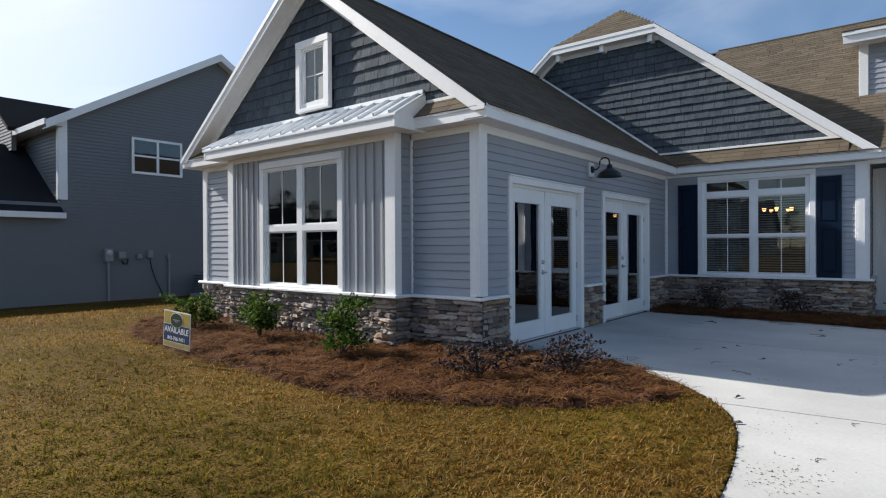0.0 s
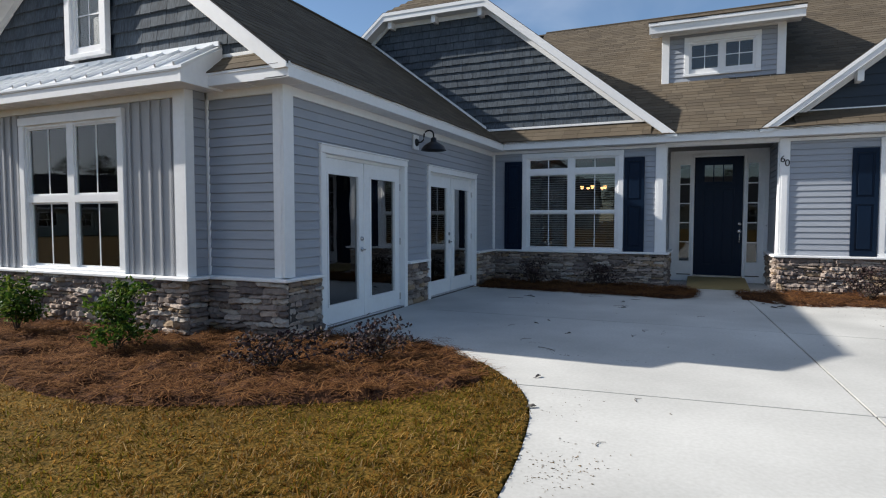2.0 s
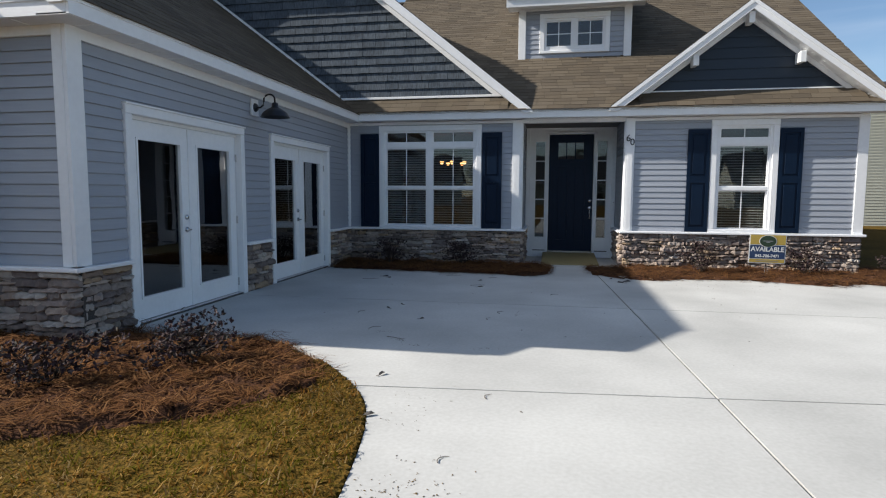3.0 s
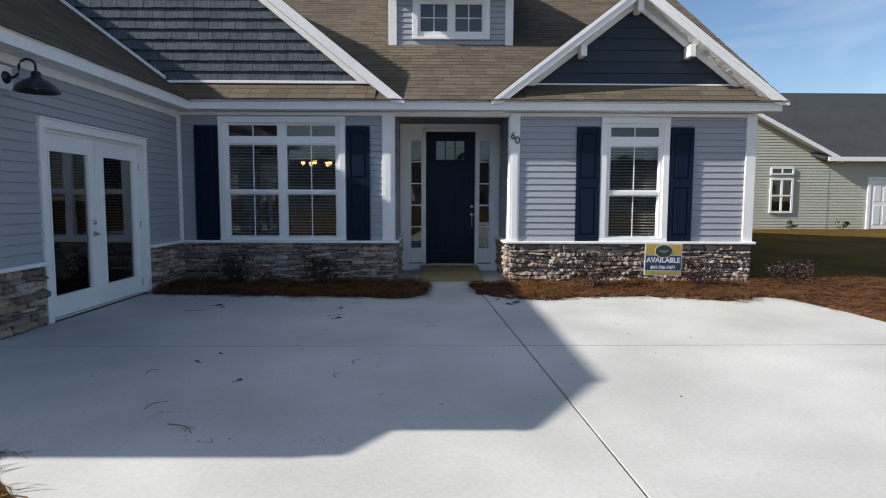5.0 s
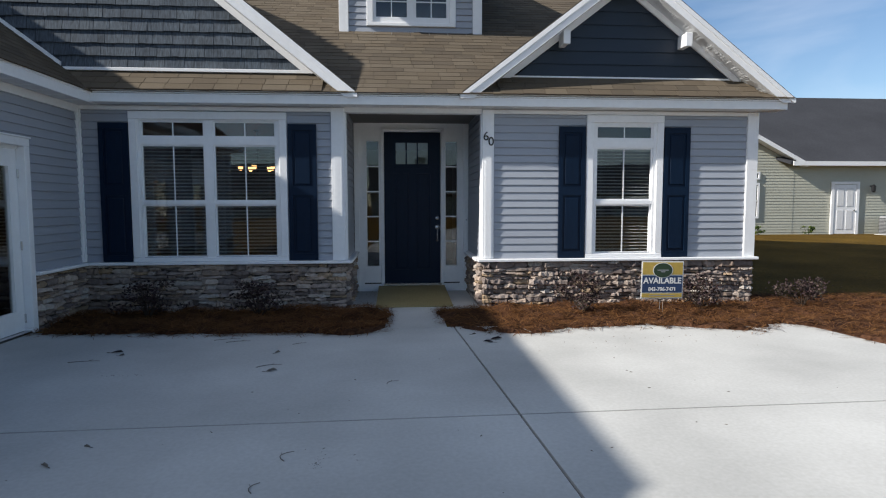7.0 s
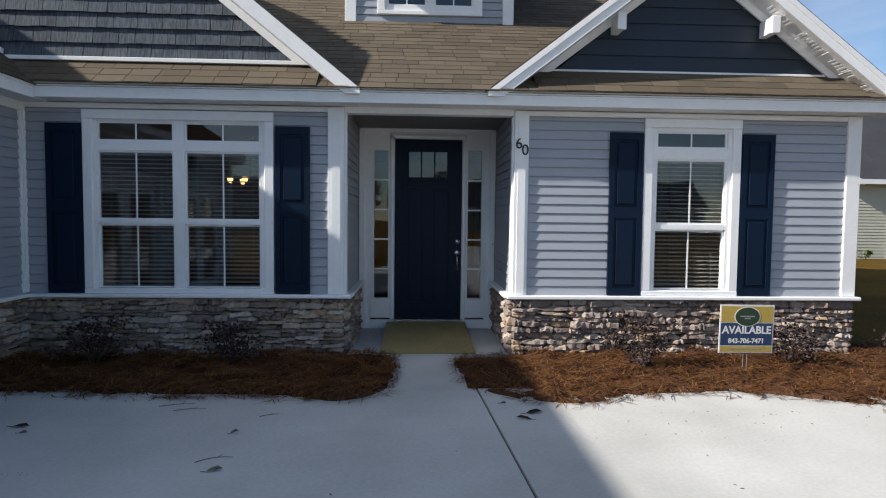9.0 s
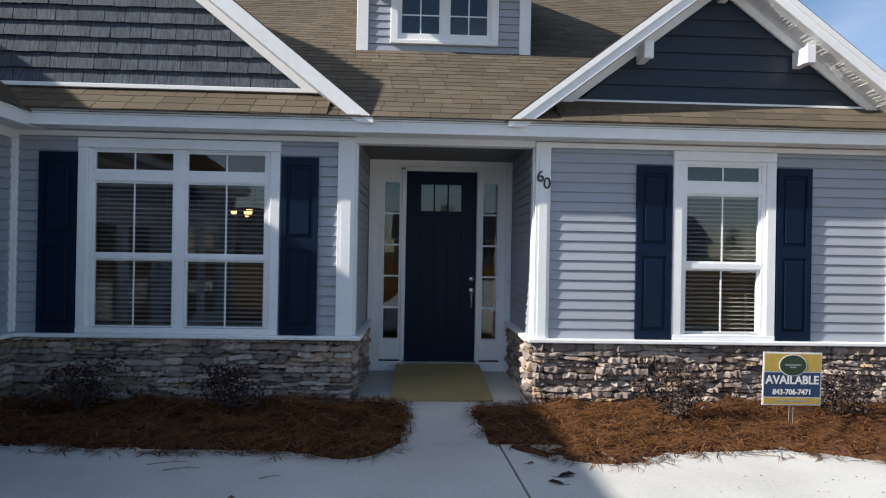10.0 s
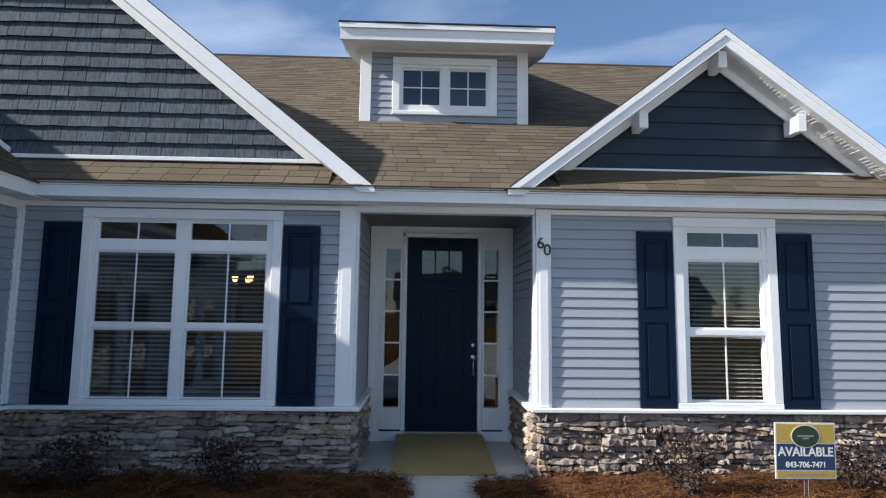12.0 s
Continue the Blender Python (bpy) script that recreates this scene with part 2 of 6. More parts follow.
def let_light_through(m, share):
    """Thin blades and leaves pass part of the light that falls on their far side."""
    n, l = m.node_tree.nodes, m.node_tree.links
    b, out = n["Principled BSDF"], n["Material Output"]
    tr, mix = n.new("ShaderNodeBsdfTranslucent"), n.new("ShaderNodeMixShader")
    mix.inputs["Fac"].default_value = share
    l.new(b.inputs["Base Color"].links[0].from_socket, tr.inputs["Color"])
    l.new(b.outputs["BSDF"], mix.inputs[1])
    l.new(tr.outputs["BSDF"], mix.inputs[2])
    l.new(mix.outputs["Shader"], out.inputs["Surface"])


for m, share in ((GRASS, 0.5), (GREEN_GRASS, 0.5), (NEEDLE, 0.25), (LEAF, 0.35)):
    let_light_through(m, share)
TREE_FAR = palette_material("far_foliage", [(0.03, 0.045, 0.02), (0.045, 0.06, 0.025), (0.06, 0.06, 0.03), (0.025, 0.035, 0.018)], 0.9, 1, True, 0.0)
BARK = material("bark", (0.09, 0.07, 0.05), 0.9)


# ---- mesh helpers ----
def box(bm, x0, x1, y0, y1, z0, z1, bevel=0.0):
    m = Matrix.LocRotScale(((x0 + x1) / 2, (y0 + y1) / 2, (z0 + z1) / 2), None, (abs(x1 - x0), abs(y1 - y0), abs(z1 - z0)))
    vs = bmesh.ops.create_cube(bm, size=1, matrix=m)["verts"]
    if bevel:
        es = list({e for v in vs for e in v.link_edges})
        bmesh.ops.bevel(bm, geom=es, offset=bevel, segments=1, affect="EDGES")
    return bm


def prism(bm, points, shift):
    """A flat outline pushed along a vector into a solid."""
    a = [bm.verts.new(p) for p in points]
    b = [bm.verts.new(Vector(p) + Vector(shift)) for p in points]
    bm.faces.new(a)
    bm.faces.new(b[::-1])
    for i in range(len(a)):
        j = (i + 1) % len(a)
        bm.faces.new((a[j], a[i], b[i], b[j]))
    bmesh.ops.recalc_face_normals(bm, faces=bm.faces[:])
    return bm


def rod(bm, points, radius, sides=8, taper=1.0):
    """A round bar along a line of points."""
    rings = []
    for i, p in enumerate(points):
        p = Vector(p)
        d = (Vector(points[min(i + 1, len(points) - 1)]) - Vector(points[max(i - 1, 0)])).normalized()
        side = d.cross(Vector((0, 0, 1)) if abs(d.z) < 0.9 else Vector((1, 0, 0))).normalized()
        up = side.cross(d)
        r = radius * (1 + (taper - 1) * i / max(1, len(points) - 1))
        rings.append([bm.verts.new(p + (side * math.cos(a) + up * math.sin(a)) * r) for a in (2 * math.pi * k / sides for k in range(sides))])
    for a, b in zip(rings, rings[1:]):
        for k in range(sides):
            bm.faces.new((a[k], a[(k + 1) % sides], b[(k + 1) % sides], b[k]))
    bm.faces.new(rings[0][::-1])
    bm.faces.new(rings[-1])
    bmesh.ops.recalc_face_normals(bm, faces=bm.faces[:])
    return bm


def lathe(bm, profile, matrix=Matrix(), sides=20):
    """A turned shape from (radius, height) pairs."""
    rings = [[bm.verts.new(matrix @ Vector((r * math.cos(a), r * math.sin(a), h))) for a in (2 * math.pi * k / sides for k in range(sides))] for r, h in profile]
    for a, b in zip(rings, rings[1:]):
        for k in range(sides):
            bm.faces.new((a[k], a[(k + 1) % sides], b[(k + 1) % sides], b[k]))
    bmesh.ops.recalc_face_normals(bm, faces=bm.faces[:])
    return bm


def part(name, bm, mat, parent, label="", smooth=False):
    me = bpy.data.meshes.new(name)
    bm.to_mesh(me)
    bm.free()
    me.materials.append(mat)
    if smooth:
        for p in me.polygons:
            p.use_smooth = True
    ob = new(name, me)
    ob.parent = parent
    if label:
        ob["label"] = label
    return ob


def raw(name, verts, faces, mat, parent=None):
    me = bpy.data.meshes.new(name)
    me.from_pydata(verts, [], faces)
    me.materials.append(mat)
    ob = new(name, me)
    ob.parent = parent
    return ob


def bx(name, mat, parent, *dims, bevel=0.0, label=""):
    return part(name, box(bmesh.new(), *dims, bevel=bevel), mat, parent, label)


def thing(name, m=Matrix(), label="", category="", group="", kind=""):
    ob = new(name)
    ob.empty_display_size = 0.1
    ob.matrix_world = m
    return tagged(ob, label, category, group, kind)


def facing(x, y, turn):
    """A wall's own frame: its x runs along the wall, -y points outward, z up."""
    return pose(x, y, 0, 0, 0, turn)


def rectangles(u0, u1, v0, v1, holes):
    """What is left of a rectangle once the holes are cut out."""
    us = sorted({u0, u1, *(min(max(h[i], u0), u1) for h in holes for i in (0, 1))})
    out = []
    for a, b in zip(us, us[1:]):
        mid, z = (a + b) / 2, v0
        for h in sorted((h for h in holes if h[0] < mid < h[1]), key=lambda h: h[2]):
            if h[2] > z:
                out.append((a, b, z, min(h[2], v1)))
            z = max(z, h[3])
        if z < v1:
            out.append((a, b, z, v1))
    return out


def solid_wall(name, m, u0, u1, v0, v1, holes=(), mat=SIDING, thick=0.14, label="", gap=0.0):
    """A wall with real openings; its pieces are hung on it as children."""
    bm = bmesh.new()
    for a, b, c, d in rectangles(u0, u1, v0, v1, holes):
        box(bm, a, b, gap, gap + thick, c, d)
    me = bpy.data.meshes.new(name)
    bm.to_mesh(me)
    bm.free()
    me.materials.append(mat)
    ob = new(name, me)
    ob.matrix_world = m
    return tagged(ob, label, "wall", kind="structure")


def plank(a, b, c, d, parent, mat, low=0.016, high=0.004, name="siding_plank"):
    v = [(a, 0.0, c), (b, 0.0, c), (b, 0.0, d), (a, 0.0, d), (a, -low, c), (b, -low, c), (b, -high, d), (a, -high, d)]
    f = [(4, 5, 6, 7), (0, 4, 7, 3), (5, 1, 2, 6), (7, 6, 2, 3), (0, 1, 5, 4)]
    return raw(name, v, f, mat, parent)


def siding(wall, u0, u1, v0, v1, holes=(), lap=0.1016, mat=SIDING):
    """Vinyl courses, cut round the openings."""
    z = v0
    while z < v1 - 0.01:
        top = min(z + lap, v1)
        for a, b, c, d in rectangles(u0, u1, z, top, holes):
            if b - a > 0.01 and d - c > 0.012:
                gap = 0.011 if d > top - 0.002 and d - c > 0.03 else 0.0
                plank(a, b, c, d - gap, wall, mat, 0.019 - 0.014 * (c - z) / lap, 0.019 - 0.014 * (d - gap - z) / lap)
        z += lap


STONE_MESHES = []


def stone_mesh(i):
    """One rough ledge stone, unit wide and high, with a lumpy face and ragged edges."""
    rnd = random.Random(i)
    bm = bmesh.new()
    n = 6
    cols, slant = [], rnd.uniform(-0.12, 0.12)
    for k in range(n + 1):
        u = k / n - 0.5
        lo, hi = -0.5 + rnd.uniform(-0.04, 0.22) + slant * u, 0.5 - rnd.uniform(-0.04, 0.22) + slant * u
        if k in (0, n):
            lo, hi = lo + rnd.uniform(0.05, 0.3), hi - rnd.uniform(0.05, 0.3)
        face = rnd.uniform(0.6, 1.0) * (0.75 if k in (0, n) else 1)
        j = u + (rnd.uniform(-0.06, 0.06) if 0 < k < n else 0)
        cols.append([bm.verts.new(p) for p in ((u, 0, lo), (j, -face * 0.55, lo), (j * 0.97, -face, lo * 0.5 + rnd.uniform(-0.08, 0.08)), (j * 0.97, -face * rnd.uniform(0.75, 1.1), hi * 0.55 + rnd.uniform(-0.08, 0.08)), (j, -face * 0.55, hi), (u, 0, hi))])
    for a, b in zip(cols, cols[1:]):
        for k in range(5):
            bm.faces.new((a[k], b[k], b[k + 1], a[k + 1]))
    bm.faces.new(cols[0])
    bm.faces.new(cols[-1][::-1])
    bmesh.ops.recalc_face_normals(bm, faces=bm.faces[:])
    me = bpy.data.meshes.new("stone")
    bm.to_mesh(me)
    bm.free()
    me.materials.append(STONE)
    return me


def stones(wall, u0, u1, v0, v1, seed=1):
    """Dry-stacked ledge stone, each stone an object; courses wander and step."""
    if not STONE_MESHES:
        STONE_MESHES.extend(stone_mesh(i) for i in range(40))
    rnd = random.Random(seed)
    u = u0
    tops = []
    while u < u1 - 0.01:
        w = rnd.uniform(0.5, 0.9)
        if u1 - u - w < 0.25:
            w = u1 - u
        z = v0
        while z < v1 - 0.015:
            h = min(rnd.choice((0.036, 0.045, 0.055, 0.065, 0.08)), v1 - z)
            if v1 - z - h < 0.028:
                h = v1 - z
            x = u - (rnd.uniform(0, 0.10) if u > u0 else 0)
            end = u + w + (rnd.uniform(-0.08, 0.06) if u + w < u1 else 0)
            while x < end - 0.01:
                l = rnd.uniform(0.10, 0.36)
                if end - x - l < 0.07:
                    l = end - x
                ob = new("stone", rnd.choice(STONE_MESHES))
                ob.parent = wall
                grow_h = rnd.uniform(1.15, 1.5)
                ob.location = (x + l / 2, rnd.uniform(0.0, 0.012), min(z + h / 2 + rnd.uniform(-0.008, 0.008), v1 - h * 0.5))
                ob.rotation_euler = (0, radians(rnd.uniform(-4.5, 4.5)), 0)
                ob.scale = (l * 1.03 * rnd.choice((-1, 1)), rnd.uniform(0.05, 0.105), h * grow_h)
                x += l
            z += h
        u += w


def stone_wall(name, m, u0, u1, v0, v1, seed, cap=True, cap0=0.0, cap1=0.0):
    w = solid_wall(name, m, u0, u1, v0, v1, mat=MORTAR, thick=0.16, label="stacked grey-brown ledge stone base under a white ledge")
    stones(w, u0, u1, v0, v1, seed)
    if cap:
        bx("stone_cap", WHITE, w, u0 - cap0, u1 + cap1, -0.095, 0.02, v1 + 0.002, v1 + 0.043, bevel=0.008, label="white ledge over the stone")
    return w


def trim(parent, u0, u1, v0, v1, out=0.035, name="trim_board", back=0.0):
    return bx(name, WHITE, parent, u0, u1, -out, back, v0, v1, bevel=0.004)


def window(name, m, u0, u1, v0, v1, columns, rows, casing=0.10, muntins=1, blinds=None, cross=False, label="white double-hung window", glass=GLASS, head=0.0):
    """columns: glass spans along the wall; rows: glass spans in height, top one first."""
    w = thing(name, m, label, "window", kind="structure")
    c = casing
    bx("casing", WHITE, w, u0, u0 + c, -0.045, 0.03, v0 + c * 0.55, v1 - c, bevel=0.006)
    bx("casing", WHITE, w, u1 - c, u1, -0.045, 0.03, v0 + c * 0.55, v1 - c, bevel=0.006)
    bx("casing", WHITE, w, u0 - 0.0, u1 + 0.0, -0.05, 0.03, v1 - c, v1 + head, bevel=0.006)
    bx("window_sill", WHITE, w, u0, u1, -0.05, 0.03, v0, v0 + c * 0.55, bevel=0.006)
    holes = [(a, b, lo, hi) for a, b in columns for lo, hi in rows]
    bm = bmesh.new()
    for a, b, lo, hi in rectangles(u0 + c, u1 - c, v0 + c * 0.55, v1 - c, holes):
        box(bm, a, b, -0.018, 0.05, lo, hi)
    part("window_frame", bm, WHITE, w)
    for a, b in columns:
        for r, (lo, hi) in enumerate(rows):
            depth = 0.012 + 0.012 * (r == len(rows) - 1)
            s = 0.022
            bm = bmesh.new()
            for p, q, lo2, hi2 in rectangles(a, b, lo, hi, [(a + s, b - s, lo + s, hi - s)]):
                box(bm, p, q, depth - 0.012, depth + 0.02, lo2, hi2)
            part("sash", bm, WHITE, w)
            pane = bx("pane", glass, w, a + s, b - s, depth + 0.002, depth + 0.006, lo + s, hi - s)
            pane.visible_shadow = False
            for k in range(muntins):
                x = a + (b - a) * (k + 1) / (muntins + 1)
                bx("muntin", WHITE, w, x - 0.008, x + 0.008, depth - 0.004, depth + 0.001, lo + s, hi - s)
            if cross:
                z = (lo + hi) / 2
                bx("muntin", WHITE, w, a + s, b - s, depth - 0.005, depth + 0.0005, z - 0.008, z + 0.008)
    if blinds:
        low, high, angle = blinds
        bm = box(bmesh.new(), -0.5, 0.5, -0.024, 0.024, -0.0012, 0.0012)
        slat = bpy.data.meshes.new("slat")
        bm.to_mesh(slat)
        bm.free()
        slat.materials.append(BLIND)
        for a, b in columns:
            d = thing("window_blind", m @ pose((a + b) / 2, 0.10, 0), "white horizontal slat blind hanging inside the window", "blind", "window blinds")
            bx("head_rail", BLIND, d, (a - b) / 2 - 0.02, (b - a) / 2 + 0.02, -0.025, 0.025, high, high + 0.05)
            z = low
            while z < high:
                ob = new("slat", slat)
                ob.parent = d
                ob.location, ob.rotation_euler, ob.scale = (0, 0, z), (radians(angle), 0, 0), (b - a + 0.04, 1, 1)
                z += 0.046
            for x in (-0.3, 0.3):
                bx("cord", BLIND, d, x - 0.001, x + 0.001, -0.026, -0.024, low, high)
    return w


# ---- ground ----
def ground_height(x, y):
    fall = min(1.0, max(0.0, (-x - 7.5) / 7.0))
    rise = min(1.0, max(0.0, (x - 9.6) / 5.0)) * min(1.0, max(0.0, (y - 0.5) / 11.0))
    return -0.055 - 0.4 * fall * fall * (3 - 2 * fall) + 0.2 * rise * rise * (3 - 2 * rise)


def ground_sheet():
    xs = sorted({*np.linspace(-20, 22, 43), *np.linspace(-600, -25, 24), *np.linspace(25, 600, 24)})
    ys = sorted({*np.linspace(-24, 30, 41), *np.linspace(-600, -30, 22), *np.linspace(36, 600, 22)})
    verts = [(x, y, ground_height(x, y)) for y in ys for x in xs]
    w = len(xs)
    faces = [(j * w + i, j * w + i + 1, (j + 1) * w + i + 1, (j + 1) * w + i) for j in range(len(ys) - 1) for i in range(w - 1)]
    return tagged(raw("ground", verts, faces, EARTH), "dry brown and green winter lawn", "lawn", kind="structure")


ground = ground_sheet()

def flowing(points, steps=5):
    """A smooth line through a few points."""
    p = [Vector(points[0])] + [Vector(q) for q in points] + [Vector(points[-1])]
    out = []
    for a, b, c, d in zip(p, p[1:], p[2:], p[3:]):
        for i in range(steps):
            t = i / steps
            q = 0.5 * (2 * b + (c - a) * t + (2 * a - 5 * b + 4 * c - d) * t * t + (3 * b - a - 3 * c + d) * t ** 3)
            out.append((q.x, q.y))
    return out + [tuple(points[-1])]


LAWN_EDGE = flowing([(1.6, -6.36), (1.98, -6.66), (2.42, -7.08), (2.79, -7.56), (2.97, -7.98), (3.09, -8.55), (3.17, -9.3), (3.24, -11), (3.3, -14)])
DRIVE = [(0.06, -6.32)] + LAWN_EDGE + [
         (3.3, -22), (9.2, -22), (9.2, -14), (9.15, -6), (9.0, -2.6), (8.8, -1.4), (0.06, -1.3)]


def lawn_rise(x, y):
    """The turf stands a little over the concrete where it meets the driveway."""
    if x < 0.6 or y > -6.9 or y < -14 or x > 3.6:
        return 0.0
    gap = 9.0
    for (x0, y0), (x1, y1) in zip(LAWN_EDGE[::5], LAWN_EDGE[5::5]):
        dx, dy = x1 - x0, y1 - y0
        t = min(1.0, max(0.0, ((x - x0) * dx + (y - y0) * dy) / (dx * dx + dy * dy)))
        gap = min(gap, math.hypot(x - x0 - t * dx, y - y0 - t * dy))
    return 0.04 * max(0.0, 1 - gap / 1.0) * min(1.0, max(0.0, (-6.9 - y) / 0.4))


def lawn_border():
    """A crumbly lip of soil and turf along the driveway."""
    rnd = random.Random(17)
    line = [Vector(p) for p in flowing(LAWN_EDGE[8:], 8)]
    verts, faces = [], []
    for i, p in enumerate(line):
        d = (line[min(i + 1, len(line) - 1)] - line[max(i - 1, 0)]).normalized()
        side = Vector((d.y, -d.x))
        for off, up in ((-0.012, -0.004), (0.004 + rnd.uniform(-0.02, 0.012), 0.034), (0.10, 0.036), (0.45, 0.02), (1.05, -0.004)):
            q = p + side * off
            verts.append((q.x, q.y, -0.055 + up + (rnd.uniform(-0.006, 0.006) if 0 < off < 0.4 else 0)))
    for i in range(len(line) - 1):
        for k in range(4):
            a = i * 5 + k
            faces.append((a, a + 1, a + 6, a + 5))
    return tagged(raw("lawn_edge", verts, faces, EARTH), "raised crumbly soil lip of the lawn beside the driveway", "lawn edge", kind="structure")


lawn_border()
WALK = [(3.95, -1.375), (4.66, -1.385), (4.66, -0.125), (3.95, -0.125)]
driveway = tagged(raw("driveway", [(x, y, -0.051) for x, y in DRIVE], [tuple(range(len(DRIVE)))], JOINT), "pale broom-finished concrete driveway with dirty joints", "driveway", kind="structure")


def drive_slabs():
    bm = bmesh.new()
    bm.faces.new([bm.verts.new((x, y, -0.030)) for x, y in DRIVE])
    for p, n in (((4.75, -1.5, 0), (1, 0.058, 0)), ((0, -4.28, 0), (-0.016, 1, 0)), ((0, -7.68, 0), (-0.094, 1, 0)), ((0, -11.5, 0), (-0.05, 1, 0))):
        bmesh.ops.bisect_plane(bm, geom=bm.verts[:] + bm.edges[:] + bm.faces[:], plane_co=p, plane_no=n)
    bmesh.ops.inset_individual(bm, faces=bm.faces[:], thickness=0.013)
    keep = [f for f in bm.faces if f.calc_area() > 0.25]
    outlines = [[v.co.copy() for v in f.verts] for f in keep]
    bm.free()
    outlines.append([Vector((x, y, -0.029)) for x, y in WALK])
    for o in outlines:
        part("slab", prism(bmesh.new(), o, (0, 0, -0.06)), CONCRETE, driveway)


drive_slabs()
for x0, x1, y, k in ((0.1, 9.04, -4.28, 0.016), (2.82, 9.13, -7.68, 0.094), (3.42, 9.14, -11.5, 0.05)):
    part("joint_strip", prism(bmesh.new(), [(x0, y + k * x0 - 0.0097, -0.034), (x1, y + k * x1 - 0.0097, -0.034), (x1, y + k * x1 + 0.0097, -0.034), (x0, y + k * x0 + 0.0097, -0.034)], (0, 0, -0.012)), JOINT_PALE, driveway, "pale grey tooled joint")
porch = thing("porch_floor", label="grey concrete porch floor beside the front door", category="floor", kind="structure")
bx("slab", CONCRETE, porch, 3.45, 5.22, -0.12, 1.45, -0.12, -0.028)


def straw_relief(x, y):
    return 0.05 * noise.noise((x * 2.2, y * 2.2, 3)) + 0.055 * noise.noise((x * 4.6, y * 4.6, 1)) + 0.03 * noise.noise((x * 9, y * 9, 1))


def bed(name, outline, label, top=0.03):
    """A low mound of pine straw with a soft edge."""
    bm = bmesh.new()
    bm.faces.new([bm.verts.new((x, y, -0.05)) for x, y in outline])
    bmesh.ops.triangulate(bm, faces=bm.faces[:])
    for _ in range(4):
        bmesh.ops.subdivide_edges(bm, edges=[e for e in bm.edges if e.calc_length() > 0.16], cuts=1, use_grid_fill=False)
        bmesh.ops.triangulate(bm, faces=bm.faces[:])
    rim = {v for e in bm.edges if e.is_boundary for v in e.verts}
    for v in bm.verts:
        v.co.z = -0.06 if v in rim else top - 0.04 + straw_relief(v.co.x, v.co.y)
        v.co.z += ground_height(v.co.x, 0) + 0.055
    ob = part(name, bm, STRAW, None, smooth=True)
    return tagged(ob, label, "mulch bed", kind="structure")


BED_WING = flowing([(0.12, -6.25), (1.65, -6.42), (1.9, -6.64), (2.22, -6.95), (2.44, -7.32), (2.4, -7.6), (1.95, -8.1), (1.4, -8.48), (0.8, -8.78), (0.2, -9.02), (-0.6, -9.04), (-1.5, -8.92), (-2.6, -8.92), (-3.7, -8.75), (-4.9, -8.55), (-5.8, -8.2), (-6.4, -7.7), (-6.6, -7.2), (-6.6, -6.4), (-6.3, -6.3)], 3)
BED_LEFT = flowing([(0.1, -0.1), (0.1, -1.3), (0.55, -1.45), (1.1, -1.48), (1.7, -1.55), (2.5, -1.56), (3.1, -1.6), (3.55, -1.72), (3.9, -1.5), (4.05, -0.95), (4.0, -0.5), (3.85, -0.12), (3.4, -0.1)], 3)
BED_RIGHT = flowing([(5.25, -0.1), (4.62, -0.2), (4.58, -0.7), (4.72, -1.25), (4.96, -1.6), (5.48, -1.82), (6.0, -1.66), (6.6, -1.55), (7.4, -1.66), (7.85, -1.84), (8.15, -1.97), (8.42, -1.62), (8.7, -1.62), (8.92, -2.05), (9.0, -2.6), (9.8, -3.2), (12.5, -3.6), (13.5, -1.5), (11.5, 0.4), (9.3, 0.3), (9.2, -0.1)], 3)
for outline, label in ((BED_WING, "reddish pine straw bed along the garage wing"), (BED_LEFT, "shaded pine straw bed under the twin window"), (BED_RIGHT, "sunlit pine straw bed under the shuttered window")):
    bed("straw_bed", outline, label)

# ---- the house: walls ----
XC, WX0, WY = -3.01, -6.02, -6.8          # wing: ridge line, west side, street face
FRONT = facing(0, 0, 0)
END = facing(0, WY, 0)
BX0, BX1, BY = -4.69, -1.05, -7.1
BUMP = facing(0, BY, 0)
SIDE = facing(0, 0, 90)                   # east face of the wing
CAP = 0.585
EAVE = 2.66
W1 = (0.64, 2.65, 0.63, 2.59)
W2 = (6.71, 7.81, 0.63, 2.60)
FD1, FD2 = (-6.19, -4.04), (-3.31, -1.11)
FD_TOP = 2.11
grow = lambda r, d: (r[0] + d, r[1] - d, r[2] + d, r[3] - d)

h = grow(W1, 0.06)
wall = solid_wall("wall_front_west", FRONT, 0.0, 3.4, CAP, EAVE, [h], label="blue-grey vinyl siding wall with a twin window")
siding(wall, 0.04, 3.23, CAP + 0.045, 2.605, [h])
trim(wall, 0.0, 0.045, CAP + 0.045, 2.605, 0.035)
trim(wall, 3.23, 3.405, CAP + 0.045, EAVE, 0.04)
bx("corner_flute", WHITE, wall, 3.27, 3.365, -0.048, -0.04, CAP + 0.05, 2.56)
trim(wall, 0.0, 3.23, 2.605, EAVE, 0.03, "frieze_board")
h = grow(W2, 0.06)
wall = solid_wall("wall_front_east", FRONT, 5.27, 9.18, CAP, EAVE, [h], label="pale sunlit blue-grey vinyl siding wall with one window")
siding(wall, 5.42, 9.03, CAP + 0.045, 2.605, [h])
trim(wall, 5.262, 5.42, CAP + 0.045, EAVE, 0.04)
bx("corner_flute", WHITE, wall, 5.30, 5.385, -0.048, -0.04, CAP + 0.05, 2.56)
trim(wall, 9.03, 9.19, CAP + 0.045, EAVE, 0.04)
trim(wall, 5.42, 9.03, 2.605, EAVE, 0.03, "frieze_board")
